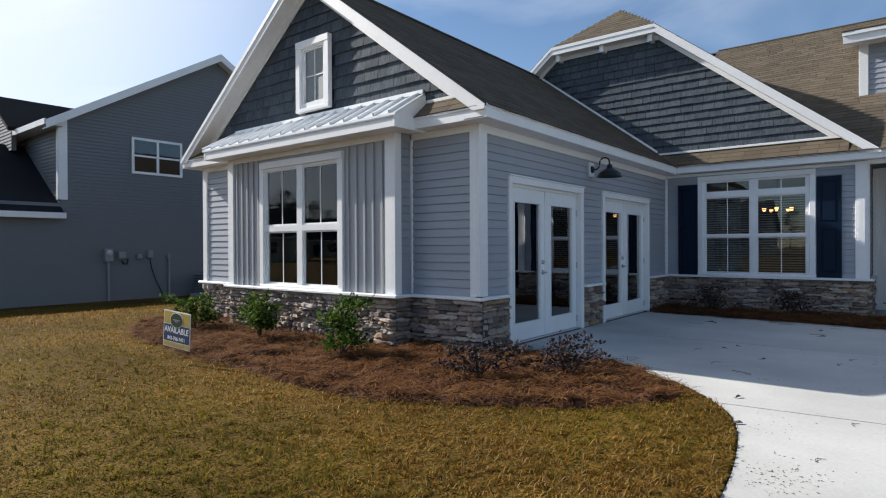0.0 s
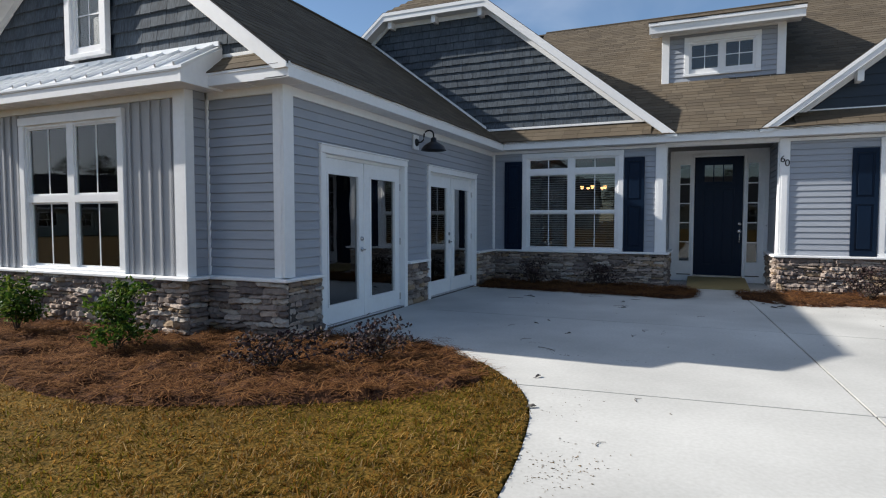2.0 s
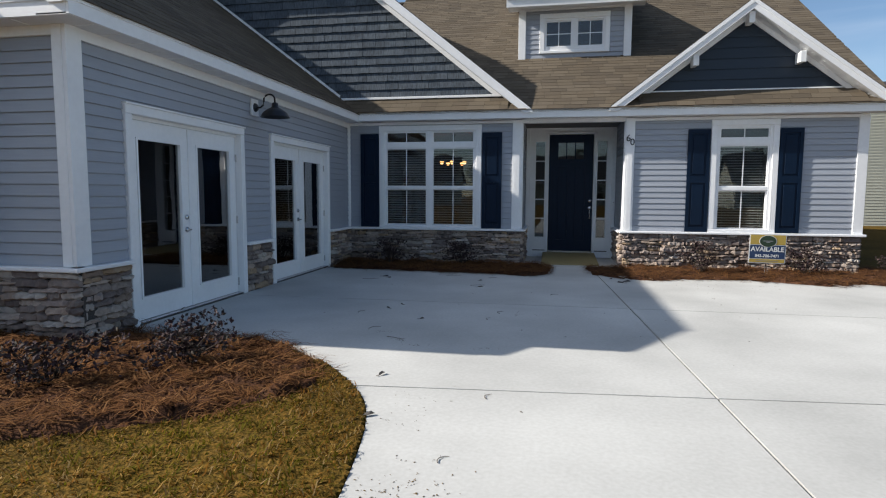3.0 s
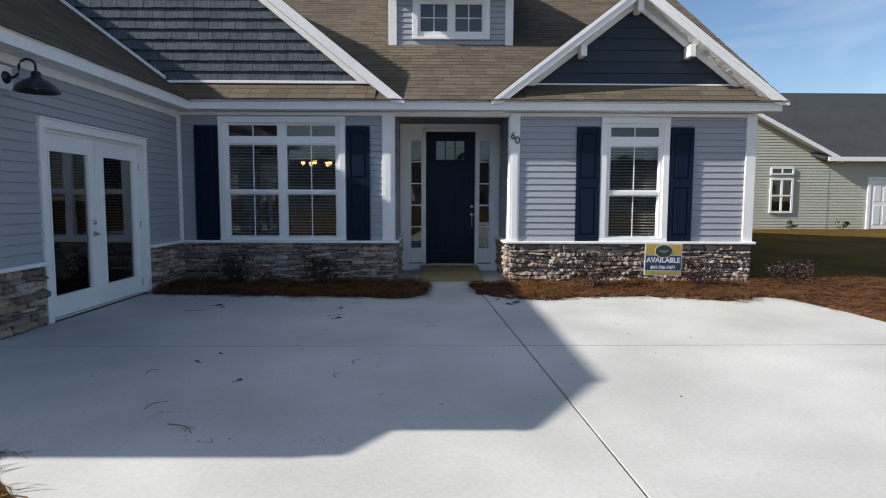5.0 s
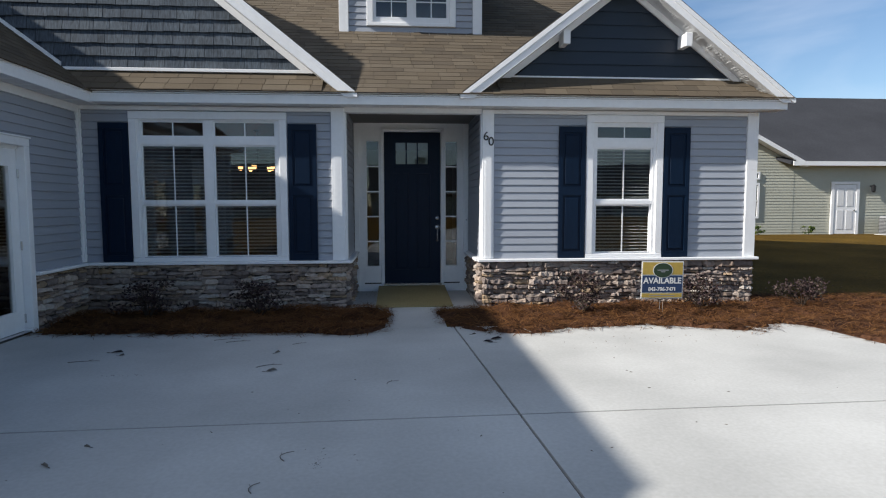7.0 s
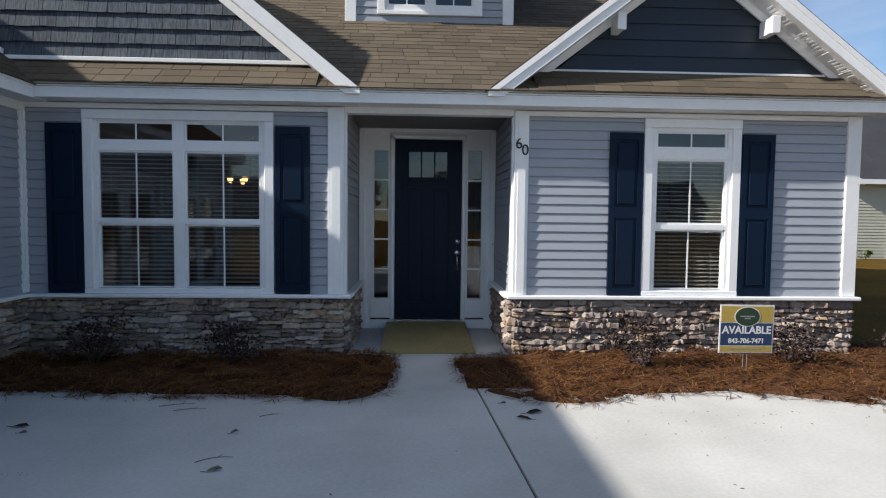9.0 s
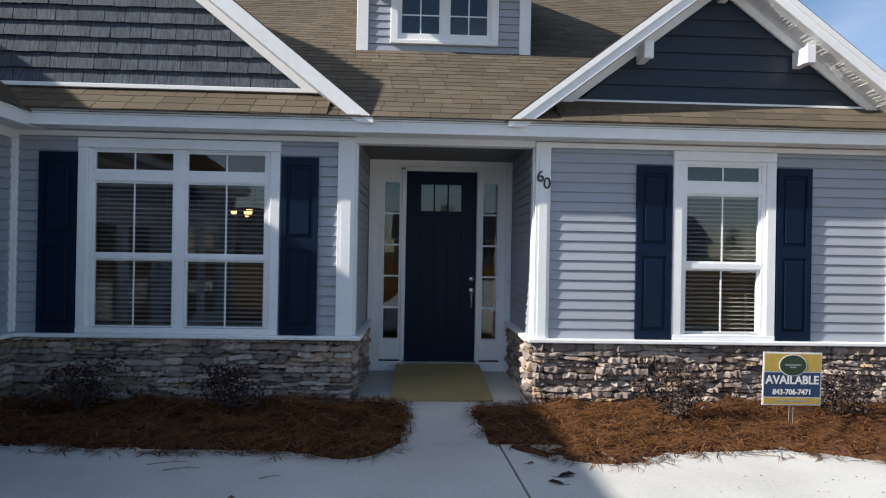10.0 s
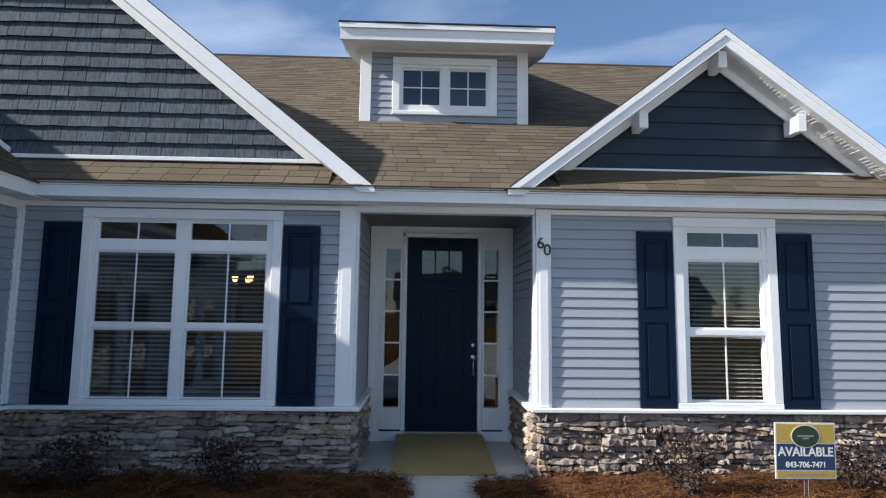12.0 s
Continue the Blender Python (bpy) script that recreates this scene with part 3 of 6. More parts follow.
stone_wall("stone_base_front_west", FRONT, 0.0, 3.4, -0.08, CAP, 11, cap0=0.0, cap1=0.09)
stone_wall("stone_base_front_east", FRONT, 5.27, 9.18, -0.08, CAP, 12, cap0=0.07, cap1=0.05)
# entry recess
recess_w = solid_wall("wall_recess_west", facing(3.4, 0, 90), 0.0, 1.60, CAP, 2.75, label="blue-grey siding in the entry recess")
siding(recess_w, 0.095, 1.46, CAP + 0.045, 2.745)
trim(recess_w, 0.0, 0.095, CAP + 0.045, 2.60, 0.03)
recess_e = solid_wall("wall_recess_east", facing(5.27, 1.47, -90), -0.13, 1.47, CAP, 2.75, label="blue-grey siding in the entry recess")
siding(recess_e, 0.01, 1.375, CAP + 0.045, 2.745)
trim(recess_e, 1.375, 1.47, CAP + 0.045, 2.60, 0.03)
stone_wall("stone_base_recess_west", facing(3.4, 0, 90), 0.0, 1.45, -0.06, CAP, 13)
stone_wall("stone_base_recess_east", facing(5.27, 1.47, -90), 0.02, 1.47, -0.06, CAP, 14)
# wing, east face with the two pairs of french doors
holes = [(a, b, -0.2, FD_TOP) for a, b in (FD1, FD2)]
inner = [(a + 0.05, b - 0.05, -0.2, FD_TOP - 0.05) for a, b in (FD1, FD2)]
wall = solid_wall("wall_wing_east", SIDE, WY + 0.14, 0.0, CAP, EAVE, inner, label="shaded blue-grey vinyl siding wall of the garage wing")
siding(wall, WY + 0.13, -0.045, CAP + 0.045, 2.56, holes)
trim(wall, WY - 0.04, WY + 0.13, CAP + 0.045, EAVE, 0.04)
trim(wall, -0.08, -0.036, CAP + 0.045, 2.56, 0.035)
trim(wall, WY + 0.13, 0.0, 2.56, EAVE, 0.03, "frieze_board")
for i, (a, b) in enumerate(((WY - 0.0, FD1[0]), (FD1[1], FD2[0]), (FD2[1], 0.0))):
    stone_wall("stone_base_wing_east", SIDE, a, b, -0.1, CAP, 20 + i, cap0=0.1 if i == 0 else 0.0)
# wing, street face
h = (BX0, BX1, CAP, EAVE)
wall = solid_wall("wall_wing_street", END, WX0, 0.0, CAP, EAVE, [h], label="blue-grey vinyl siding on the street end of the wing")
siding(wall, WX0 + 0.12, BX0, CAP + 0.045, 2.57)
siding(wall, BX1, -0.1, CAP + 0.045, 2.57)
trim(wall, WX0 - 0.01, WX0 + 0.12, CAP + 0.045, EAVE, 0.04)
trim(wall, -0.10, -0.0, CAP + 0.045, EAVE, 0.042)
trim(wall, BX1 + 0.005, BX1 + 0.04, CAP + 0.045, EAVE, 0.03)
trim(wall, WX0 + 0.12, -0.10, 2.57, EAVE, 0.03, "frieze_board")
stone_wall("stone_base_wing_street", END, BX1, 0.04, -0.1, CAP, 31, cap1=0.06)
stone_wall("stone_base_wing_street_west", END, WX0, BX0, -0.1, CAP, 32, cap0=0.09)
# wing, bump-out with board and batten
WB = (-3.85, -1.97, 0.61, 2.51)
wall = solid_wall("wall_bay", BUMP, BX0, BX1, CAP, EAVE, [grow(WB, 0.06)], BATTEN, label="light grey board-and-batten bay on the wing")
for a, b in ((BX0 + 0.12, WB[0]), (WB[1], BX1 - 0.14)):
    n = 5
    for k in range(n):
        x = a + (b - a) * (k + 0.5) / n
        bx("batten", BATTEN, wall, x - 0.019, x + 0.019, -0.024, 0.0, CAP + 0.045, 2.56, bevel=0.004)
trim(wall, BX0 - 0.01, BX0 + 0.12, CAP + 0.045, EAVE, 0.04)
trim(wall, BX1 - 0.14, BX1 + 0.01, CAP + 0.045, EAVE, 0.04)
trim(wall, BX0 + 0.12, BX1 - 0.14, 2.56, EAVE, 0.03, "frieze_board")
bay_e = solid_wall("wall_bay_east", facing(BX1, 0, 90), BY + 0.14, WY, CAP, EAVE, mat=SIDING, label="narrow siding return of the bay")
trim(bay_e, BY - 0.04, BY + 0.08, CAP + 0.045, EAVE, 0.035)
siding(bay_e, BY + 0.08, WY - 0.04, CAP + 0.045, EAVE)
bay_w = solid_wall("wall_bay_west", facing(BX0, 0, -90), -WY, -BY - 0.14, CAP, EAVE, mat=SIDING, label="narrow siding return of the bay")
trim(bay_w, -BY - 0.08, -BY + 0.04, CAP + 0.045, EAVE, 0.035)
siding(bay_w, -WY + 0.04, -BY - 0.08, CAP + 0.045, EAVE)
stone_wall("stone_base_bay", BUMP, BX0, BX1, -0.1, CAP, 33, cap0=0.09, cap1=0.09)
stone_wall("stone_base_bay_east", facing(BX1, 0, 90), BY, WY - 0.06, -0.1, CAP, 34)
stone_wall("stone_base_bay_west", facing(BX0, 0, -90), -WY + 0.06, -BY, -0.1, CAP, 35)
# unseen outer walls that close the house
for name, m, u0, u1 in (("wall_wing_west", facing(WX0, 0, -90), -10.0, -WY - 0.14), ("wall_east", facing(9.18, 0, 90), 0.14, 12.0)):
    wall = solid_wall(name, m, u0, u1, -0.1, EAVE, label="blue-grey vinyl siding side wall")
    siding(wall, u0, u1, 0.0, EAVE)
wall = solid_wall("wall_back", facing(0, 12, 180), -9.18, -WX0, -0.1, EAVE, label="blue-grey siding back wall")
siding(wall, -9.18, -WX0, 0.0, EAVE)
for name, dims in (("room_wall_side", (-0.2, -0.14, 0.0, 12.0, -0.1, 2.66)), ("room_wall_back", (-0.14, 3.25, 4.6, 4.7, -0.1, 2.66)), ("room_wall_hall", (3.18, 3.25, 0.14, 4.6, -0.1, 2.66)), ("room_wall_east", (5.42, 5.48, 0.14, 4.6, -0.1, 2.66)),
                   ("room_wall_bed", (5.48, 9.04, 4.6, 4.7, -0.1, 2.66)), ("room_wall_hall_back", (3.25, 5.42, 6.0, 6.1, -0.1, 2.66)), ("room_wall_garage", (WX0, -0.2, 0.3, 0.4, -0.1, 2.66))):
    tagged(bx(name, INSIDE, None, *dims), "plain inside wall, darkened for a dim room", "wall", kind="structure")
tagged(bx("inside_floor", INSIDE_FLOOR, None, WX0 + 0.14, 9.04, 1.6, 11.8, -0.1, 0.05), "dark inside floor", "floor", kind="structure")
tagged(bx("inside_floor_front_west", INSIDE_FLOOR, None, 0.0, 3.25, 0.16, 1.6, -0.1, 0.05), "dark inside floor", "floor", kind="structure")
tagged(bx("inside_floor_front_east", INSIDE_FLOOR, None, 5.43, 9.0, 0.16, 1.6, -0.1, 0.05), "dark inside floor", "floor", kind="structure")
tagged(bx("garage_floor", INSIDE_FLOOR, None, WX0 + 0.14, -0.14, WY + 0.16, 0.3, -0.1, -0.02), "wing room floor, darkened for a dim room", "floor", kind="structure")
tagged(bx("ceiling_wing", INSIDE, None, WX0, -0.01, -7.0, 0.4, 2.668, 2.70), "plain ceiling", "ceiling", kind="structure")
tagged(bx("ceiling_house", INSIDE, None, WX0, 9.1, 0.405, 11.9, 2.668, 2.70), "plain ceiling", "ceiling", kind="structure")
tagged(bx("ceiling_front", SOFFIT, None, 0.02, 9.1, 0.02, 0.40, 2.668, 2.70), "plain ceiling", "ceiling", kind="structure")
tagged(bx("ceiling_entry", WHITE, None, 3.402, 5.268, 0.13, 1.6, 2.75, 2.765), "white vinyl entry ceiling", "ceiling", kind="structure")

# ---- the house: roofs ----
TAB_W, TAB_E = 0.30, 0.142


def shingles(name, parent, eave0, along, up, outline, seed, near=None, mat=ROOF_BROWN, lift=0.007):
    """Rows of shingle tabs over a roof plane. outline: convex, in metres along the eave and up the slope. near: a stretch whose tabs are parts."""
    rnd = random.Random(seed)
    eave0, along, up = Vector(eave0), Vector(along).normalized(), Vector(up).normalized()
    normal = along.cross(up).normalized()
    if normal.z < 0:
        normal = -normal
    smax = max(p[1] for p in outline)
    verts, faces, count = [], [], 0

    def span(s):
        xs = []
        for (u0, s0), (u1, s1) in zip(outline, outline[1:] + outline[:1]):
            if (s0 - s) * (s1 - s) <= 0 and s0 != s1:
                xs.append(u0 + (u1 - u0) * (s - s0) / (s1 - s0))
        return (min(xs), max(xs)) if len(xs) > 1 else None
    row, s = 0, 0.0
    while s < smax:
        lim = span(min(s + 0.05, smax - 0.005))
        if lim:
            u = lim[0] - rnd.uniform(0, TAB_W)
            while u < lim[1]:
                w = TAB_W
                a, b = max(u + 0.003, lim[0]), min(u + w - 0.003, lim[1])
                u += w
                if b - a < 0.02:
                    continue
                drop = rnd.uniform(-0.006, 0.006)
                t = lift + rnd.uniform(0, 0.003)
                q = [eave0 + along * x + up * y + normal * z for x, y, z in ((a, s + drop, t), (b, s + drop, t), (b, min(s + TAB_E + 0.03, smax), 0.003), (a, min(s + TAB_E + 0.03, smax), 0.003), (a, s + drop, -0.004), (b, s + drop, -0.004))]
                fs = [(0, 1, 2, 3), (4, 5, 1, 0), (4, 0, 3), (5, 2, 1)]
                if near and near[0] < a < near[1] and near[2] < s < near[3] and count < 300:
                    raw("shingle", q, fs, ROOF_BROWN_TAB, parent)
                    count += 1
                else:
                    n = len(verts)
                    verts.extend(q)
                    faces.extend(tuple(i + n for i in f) for f in fs)
        s += TAB_E
        row += 1
    ob = raw(name, verts, faces, mat, parent)
    return tagged(ob, kind="stuff")


def deck(name, corners, label, thick=0.05):
    """The boards under the shingles, as one thin slab; its top is the roof plane."""
    bm = bmesh.new()
    a, b, c = (Vector(p) for p in corners[:3])
    n = (b - a).cross(c - a).normalized()
    n = -n if n.z > 0 else n
    prism(bm, corners, n * thick)
    ob = part(name, bm, UNDERLAY, None)
    return tagged(ob, label, "roof", kind="structure")


def board(bm, a, b, low, high, push):
    """A straight board between two points: its face hangs from high to low below the line and is pushed back by a vector."""
    a, b = Vector(a), Vector(b)
    z = Vector((0, 0, 1))
    prism(bm, [a - z * low, b - z * low, b - z * high, a - z * high], push)
    return bm


K, K2, KG = 0.664, 0.75, 0.80
SL = math.hypot(1, K)
EY, EZ, RY = -0.27, 2.80, 5.75
RZ = EZ + K * (RY - EY)
main_roof = deck("roof_main", [(-0.3, EY, EZ), (9.5, EY, EZ), (9.5, RY, RZ), (-0.3, RY, RZ)], "weathered brown shingle roof over the main house")
shingles("shingle_rest", main_roof, (-0.3, EY - 0.045, EZ + 0.012), (1, 0, 0), (0, 1, K), [(0, 0), (9.8, 0), (9.8, (RY - EY) * SL), (0, (RY - EY) * SL)], 1, near=(3.7, 6.6, -1, 3.2))
deck("roof_main_back", [(-6.9, 12.4, EZ), (9.5, 12.4, EZ), (9.5, RY, RZ), (-6.9, RY, RZ)], "brown shingle roof at the back")
bx("ridge_cap", ROOF_BROWN, main_roof, -0.3, 9.5, RY - 0.10, RY + 0.10, RZ - 0.03, RZ + 0.03, bevel=0.02)

# wing roof
WEZ, WRX0, WRX1, WRY = 2.785, -6.32, 0.29, -7.06
WRZ = WEZ + K2 * (WRX1 - XC)
SL2 = math.hypot(1, K2)
wing_roof = deck("roof_wing", [(WRX1, WRY, WEZ), (WRX1, 0.1, WEZ), (XC, 0.1, WRZ), (XC, WRY, WRZ)], "shaded dark brown shingle roof of the wing")
shingles("shingle_rest", wing_roof, (WRX1 + 0.03, WRY, WEZ), (0, 1, 0), (-1, 0, K2), [(0, 0), (7.2, 0), (7.2, (WRX1 - XC) * SL2), (0, (WRX1 - XC) * SL2)], 2, near=(0, 7.3, -1, 1.8))
wing_roof_w = deck("roof_wing_west", [(WRX0, WRY, WEZ), (WRX0, 0.1, WEZ), (XC, 0.1, WRZ), (XC, WRY, WRZ)], "brown shingle roof of the wing")
shingles("shingle_rest", wing_roof_w, (WRX0 - 0.03, WRY, WEZ), (0, 1, 0), (1, 0, K2), [(0, 0), (7.2, 0), (7.2, (XC - WRX0) * SL2), (0, (XC - WRX0) * SL2)], 3)
bx("ridge_cap", ROOF_BROWN, wing_roof, XC - 0.09, XC + 0.09, WRY, 0.3, WRZ - 0.03, WRZ + 0.025, bevel=0.02)

# cross gable with a clipped peak
GX, GE, GY, GH = -1.30, 3.60, -0.27, 5.78
GRZ = EZ + KG * (GE - GX)
HX = GE - (GH - EZ) / KG
SLG = math.hypot(1, KG)
HW = HX - GX
gr = deck("roof_cross_gable", [(GE, GY, EZ), (HX, GY, GH), (GX, GY + HW, GRZ), (GX, 5.9, GRZ), (GE, -0.3, EZ)], "brown shingle roof of the clipped cross gable")
shingles("shingle_rest", gr, (GE, GY, EZ), (0, 1, 0), (-1, 0, KG), [(0, 0), (0.05, 0), (6.1, (GE - GX) * SLG), (HW, (GE - GX) * SLG), (0, (GE - HX) * SLG)], 4)
gw = deck("roof_cross_gable_west", [(2 * GX - GE, GY, EZ), (2 * GX - HX, GY, GH), (GX, GY + HW, GRZ), (GX, 5.9, GRZ), (2 * GX - GE, 5.9, EZ)], "brown shingle roof of the clipped cross gable")
gh = deck("roof_clipped_peak", [(HX, GY, GH), (2 * GX - HX, GY, GH), (GX, GY + HW, GRZ)], "small brown shingle hip at the gable's peak")
shingles("shingle_rest", gh, (2 * GX - HX, GY - 0.02, GH), (1, 0, 0), (0, HW, GRZ - GH), [(0, 0), (2 * HW, 0), (HW, math.hypot(HW, GRZ - GH))], 5)

# small gable
SX, SE0, SE1, SY = 7.22, 4.93, 9.53, -0.27
SRZ = EZ + 0.76 * (SE1 - SX)
SBY = EY + (SRZ - EZ) / K
for e, sgn in ((SE0, 1), (SE1, -1)):
    d = deck("roof_small_gable", [(e, SY, EZ), (SX, SY, SRZ), (SX, SBY + 0.1, SRZ), (e, EY + 0.15, EZ)], "brown shingle roof of the small gable")
    rise = abs(SX - e) * math.hypot(1, 0.76)
    shingles("shingle_rest", d, (e - sgn * 0.03, SY, EZ), (0, 1, 0), (sgn, 0, 0.76), [(0, 0), (0.2, 0), (SBY - SY + 0.1, rise), (0, rise)], 6)


def cut_board(a, b, low, high, push, level):
    """A sloping board whose foot is cut off at a level."""
    a, b, z = Vector(a), Vector(b), Vector((0, 0, 1))
    poly = [a - z * high, b - z * high, b - z * low, a - z * low]
    out = []
    for p, q in zip(poly, poly[1:] + poly[:1]):
        if p.z >= level:
            out.append(p)
        if (p.z - level) * (q.z - level) < 0:
            out.append(p.lerp(q, (level - p.z) / (q.z - p.z)))
    return prism(bmesh.new(), out, push)


def rake(name, pts, y0, y1, label, base, drop=0.17):
    """White rake boards along a gable's edge: face, soffit behind it, and a frieze on the wall."""
    r = thing(name, label=label, category="trim", kind="structure")
    foot = min(p[1] for p in pts)
    for a, b in zip(pts, pts[1:]):
        a3, b3 = (a[0], y0, a[1]), (b[0], y0, b[1])
        part("rake_board", cut_board(a3, b3, drop, 0.012, (0, -0.025, 0), foot - 0.045), WHITE, r)
        part("crown_strip", cut_board((a[0], y0 - 0.025, a[1]), (b[0], y0 - 0.025, b[1]), 0.065, -0.004, (0, -0.014, 0), foot - 0.045), WHITE, r)
        part("drip_edge", board(bmesh.new(), (a[0], y0 - 0.03, a[1]), (b[0], y0 - 0.03, b[1]), -0.005, -0.02, (0, 0.05, 0)), UNDERLAY, r, "dark shingle edge over the rake")
        part("soffit", cut_board(a3, b3, drop - 0.005, drop - 0.03, (0, y1 - y0, 0), foot + 0.03), SOFFIT, r)
        part("frieze_board", cut_board((a[0], y1 - 0.03, a[1]), (b[0], y1 - 0.03, b[1]), drop + 0.09, drop - 0.03, (0, 0.025, 0), base), WHITE, r)
    return r


rake("rake_wing", [(WRX1, WEZ), (XC, WRZ), (WRX0, WEZ)], WRY, WY - 0.02, "wide white rake boards and soffit of the wing gable", 3.0)
rake("rake_cross_gable", [(GE, EZ), (HX, GH), (2 * GX - HX, GH), (2 * GX - HX - 2.2, GH - 2.2 * KG)], GY, -0.012, "white rake boards round the clipped gable", 3.10)
rs = rake("rake_small_gable", [(SE0, EZ), (SX, SRZ), (SE1, EZ)], SY, 0.03, "white rake boards and vented soffit of the small gable", 3.09)
for k in range(60):
    f = (k + 1.5) / 64
    if k % 10 > 6:
        continue
    x, z = SX + (SE1 - SX) * f, SRZ + (EZ - SRZ) * f - 0.178
    slat = bx("vent_slat", SOFFIT, rs, -0.010, 0.010, SY + 0.055, SY + 0.165, -0.006, -0.002, bevel=0.001)
    slat.matrix_local = pose(x, 0, z, 0, 0, 0) @ Matrix.Rotation(math.atan(0.76) + 0.04, 4, "Y")
for k in range(9):
    f = (k + 0.6) / 9.2
    x, z = SX + (SE1 - SX) * f, SRZ + (EZ - SRZ) * f - 0.178
    seam = bx("panel_seam", SOFFIT, rs, -0.004, 0.004, SY + 0.03, -0.02, -0.008, -0.002)
    seam.matrix_local = pose(x, 0, z, 0, 0, 0) @ Matrix.Rotation(math.atan(0.76), 4, "Y")


def eave(name, a, b, inward, label, depth=0.4):
    """Fascia with a drip edge and a vented soffit; inward points to the wall."""
    e = thing(name, label=label, category="trim", kind="structure")
    a, b, inward = Vector(a), Vector(b), Vector(inward)
    part("fascia", board(bmesh.new(), a, b, 0.13, -0.008, inward * 0.025), WHITE, e)
    part("drip_edge", board(bmesh.new(), a - inward * 0.012, b - inward * 0.012, 0.02, -0.018, inward * 0.012), WHITE, e)
    part("soffit", board(bmesh.new(), a + inward * 0.025, b + inward * 0.025, 0.13, 0.118, inward * (depth - 0.025)), SOFFIT, e)
    n = int((b - a).length / 0.3)
    d = (b - a).normalized()
    groove = bpy.data.meshes.new("groove")
    bm = box(bmesh.new(), -0.004, 0.004, -0.003, 0.003, -0.5, 0.5)
    bm.to_mesh(groove)
    bm.free()
    groove.materials.append(WHITE)
    for k in range(1, n):
        ob = new("soffit_groove", groove)
        ob.parent = e
        p = a + d * (k * 0.3) + inward * (depth / 2 + 0.02)
        ob.matrix_local = Matrix.Translation((p.x, p.y, p.z - 0.131)) @ Vector(inward).to_track_quat("Z", "Y").to_matrix().to_4x4() @ Matrix.Diagonal((1, 1, depth - 0.05, 1))
    return e


eave("eave_front", (0.28, EY + 0.015, EZ), (9.45, EY + 0.015, EZ), (0, 1, 0), "white fascia and vented soffit along the front eave", 0.255)
eave("eave_wing_east", (WRX1, WRY, WEZ), (WRX1, -0.002, WEZ), (-1, 0, 0), "white fascia along the wing eave", 0.3)
eave("eave_wing_west", (WRX0, WRY, WEZ), (WRX0, 3, WEZ), (1, 0, 0), "white fascia along the wing eave", 0.3)
eave("eave_wing_street", (WRX0 + 0.027, WRY, WEZ - 0.004), (WRX1 - 0.027, WRY, WEZ - 0.004), (0, 1, 0), "white boxed eave at the wing's street end", 0.26)
pent = deck("roof_pent", [(WRX0 + 0.1, WRY + 0.035, WEZ + 0.012), (WRX1 - 0.05, WRY + 0.035, WEZ + 0.012), (WRX1 - 0.35, WY, WEZ + 0.22), (WRX0 + 0.4, WY, WEZ + 0.22)], "narrow brown shingle strip at the wing gable's foot")
shingles("shingle_rest", pent, (WRX0 + 0.1, WRY - 0.02, WEZ), (1, 0, 0), (0, 0.26, 0.22), [(0, 0), (WRX1 - WRX0 - 0.16, 0), (WRX1 - WRX0 - 0.5, 0.35), (0.3, 0.35)], 8)


for x0, x1, sd in ((-0.25, 3.15, 21), (5.45, 9.05, 22)):
    sk = deck("roof_skirt", [(x0, EY + 0.03, EZ + 0.03), (x1, EY + 0.03, EZ + 0.03), (x1, 0.02, 3.10), (x0, 0.02, 3.10)], "narrow brown shingle skirt at the gable's foot", 0.03)
    shingles("shingle_rest", sk, (x0, EY - 0.045, EZ + 0.02), (1, 0, 0), (0, 0.335, 0.28), [(0, 0), (x1 - x0, 0), (x1 - x0, 0.45), (0, 0.45)], sd, near=(0, 5, -1, 1))


# gable faces
def gable_wall(name, m, outline, mat, label):
    bm = bmesh.new()
    prism(bm, [(u, 0.0, v) for u, v in outline], (0, 0.12, 0))
    ob = part(name, bm, mat, None)
    ob.matrix_world = m
    return tagged(ob, label, "wall", kind="structure")


def limits(outline, v):
    xs = []
    for (u0, v0), (u1, v1) in zip(outline, outline[1:] + outline[:1]):
        if (v0 - v) * (v1 - v) <= 0 and v0 != v1:
            xs.append(u0 + (u1 - u0) * (v - v0) / (v1 - v0))
    return (min(xs), max(xs)) if len(xs) > 1 else None


SHAKES = []


def shake_mesh(i, mat):
    rnd = random.Random(100 + i)
    verts, faces = [], []
    cuts = sorted([-0.5, 0.5] + [rnd.uniform(-0.4, 0.4) for _ in range(rnd.choice((0, 1, 1, 2)))])
    for u0, u1 in zip(cuts, cuts[1:]):
        u0, u1 = u0 + 0.004, u1 - 0.004
        n = len(verts)
        lo, out = rnd.uniform(-0.03, 0.03), 0.032 + rnd.uniform(-0.003, 0.003)
        verts += [(u0, -out, lo), (u1, -out, lo), (u1, -0.006, 1.06), (u0, -0.006, 1.06), (u0, 0, lo), (u1, 0, lo), (u1, 0, 1.06), (u0, 0, 1.06)]
        faces += [tuple(n + k for k in f) for f in ((0, 1, 2, 3), (4, 5, 1, 0), (4, 0, 3, 7), (1, 5, 6, 2))]
    me = bpy.data.meshes.new("shake")
    me.from_pydata(verts, [], faces)
    me.materials.append(mat)
    return me


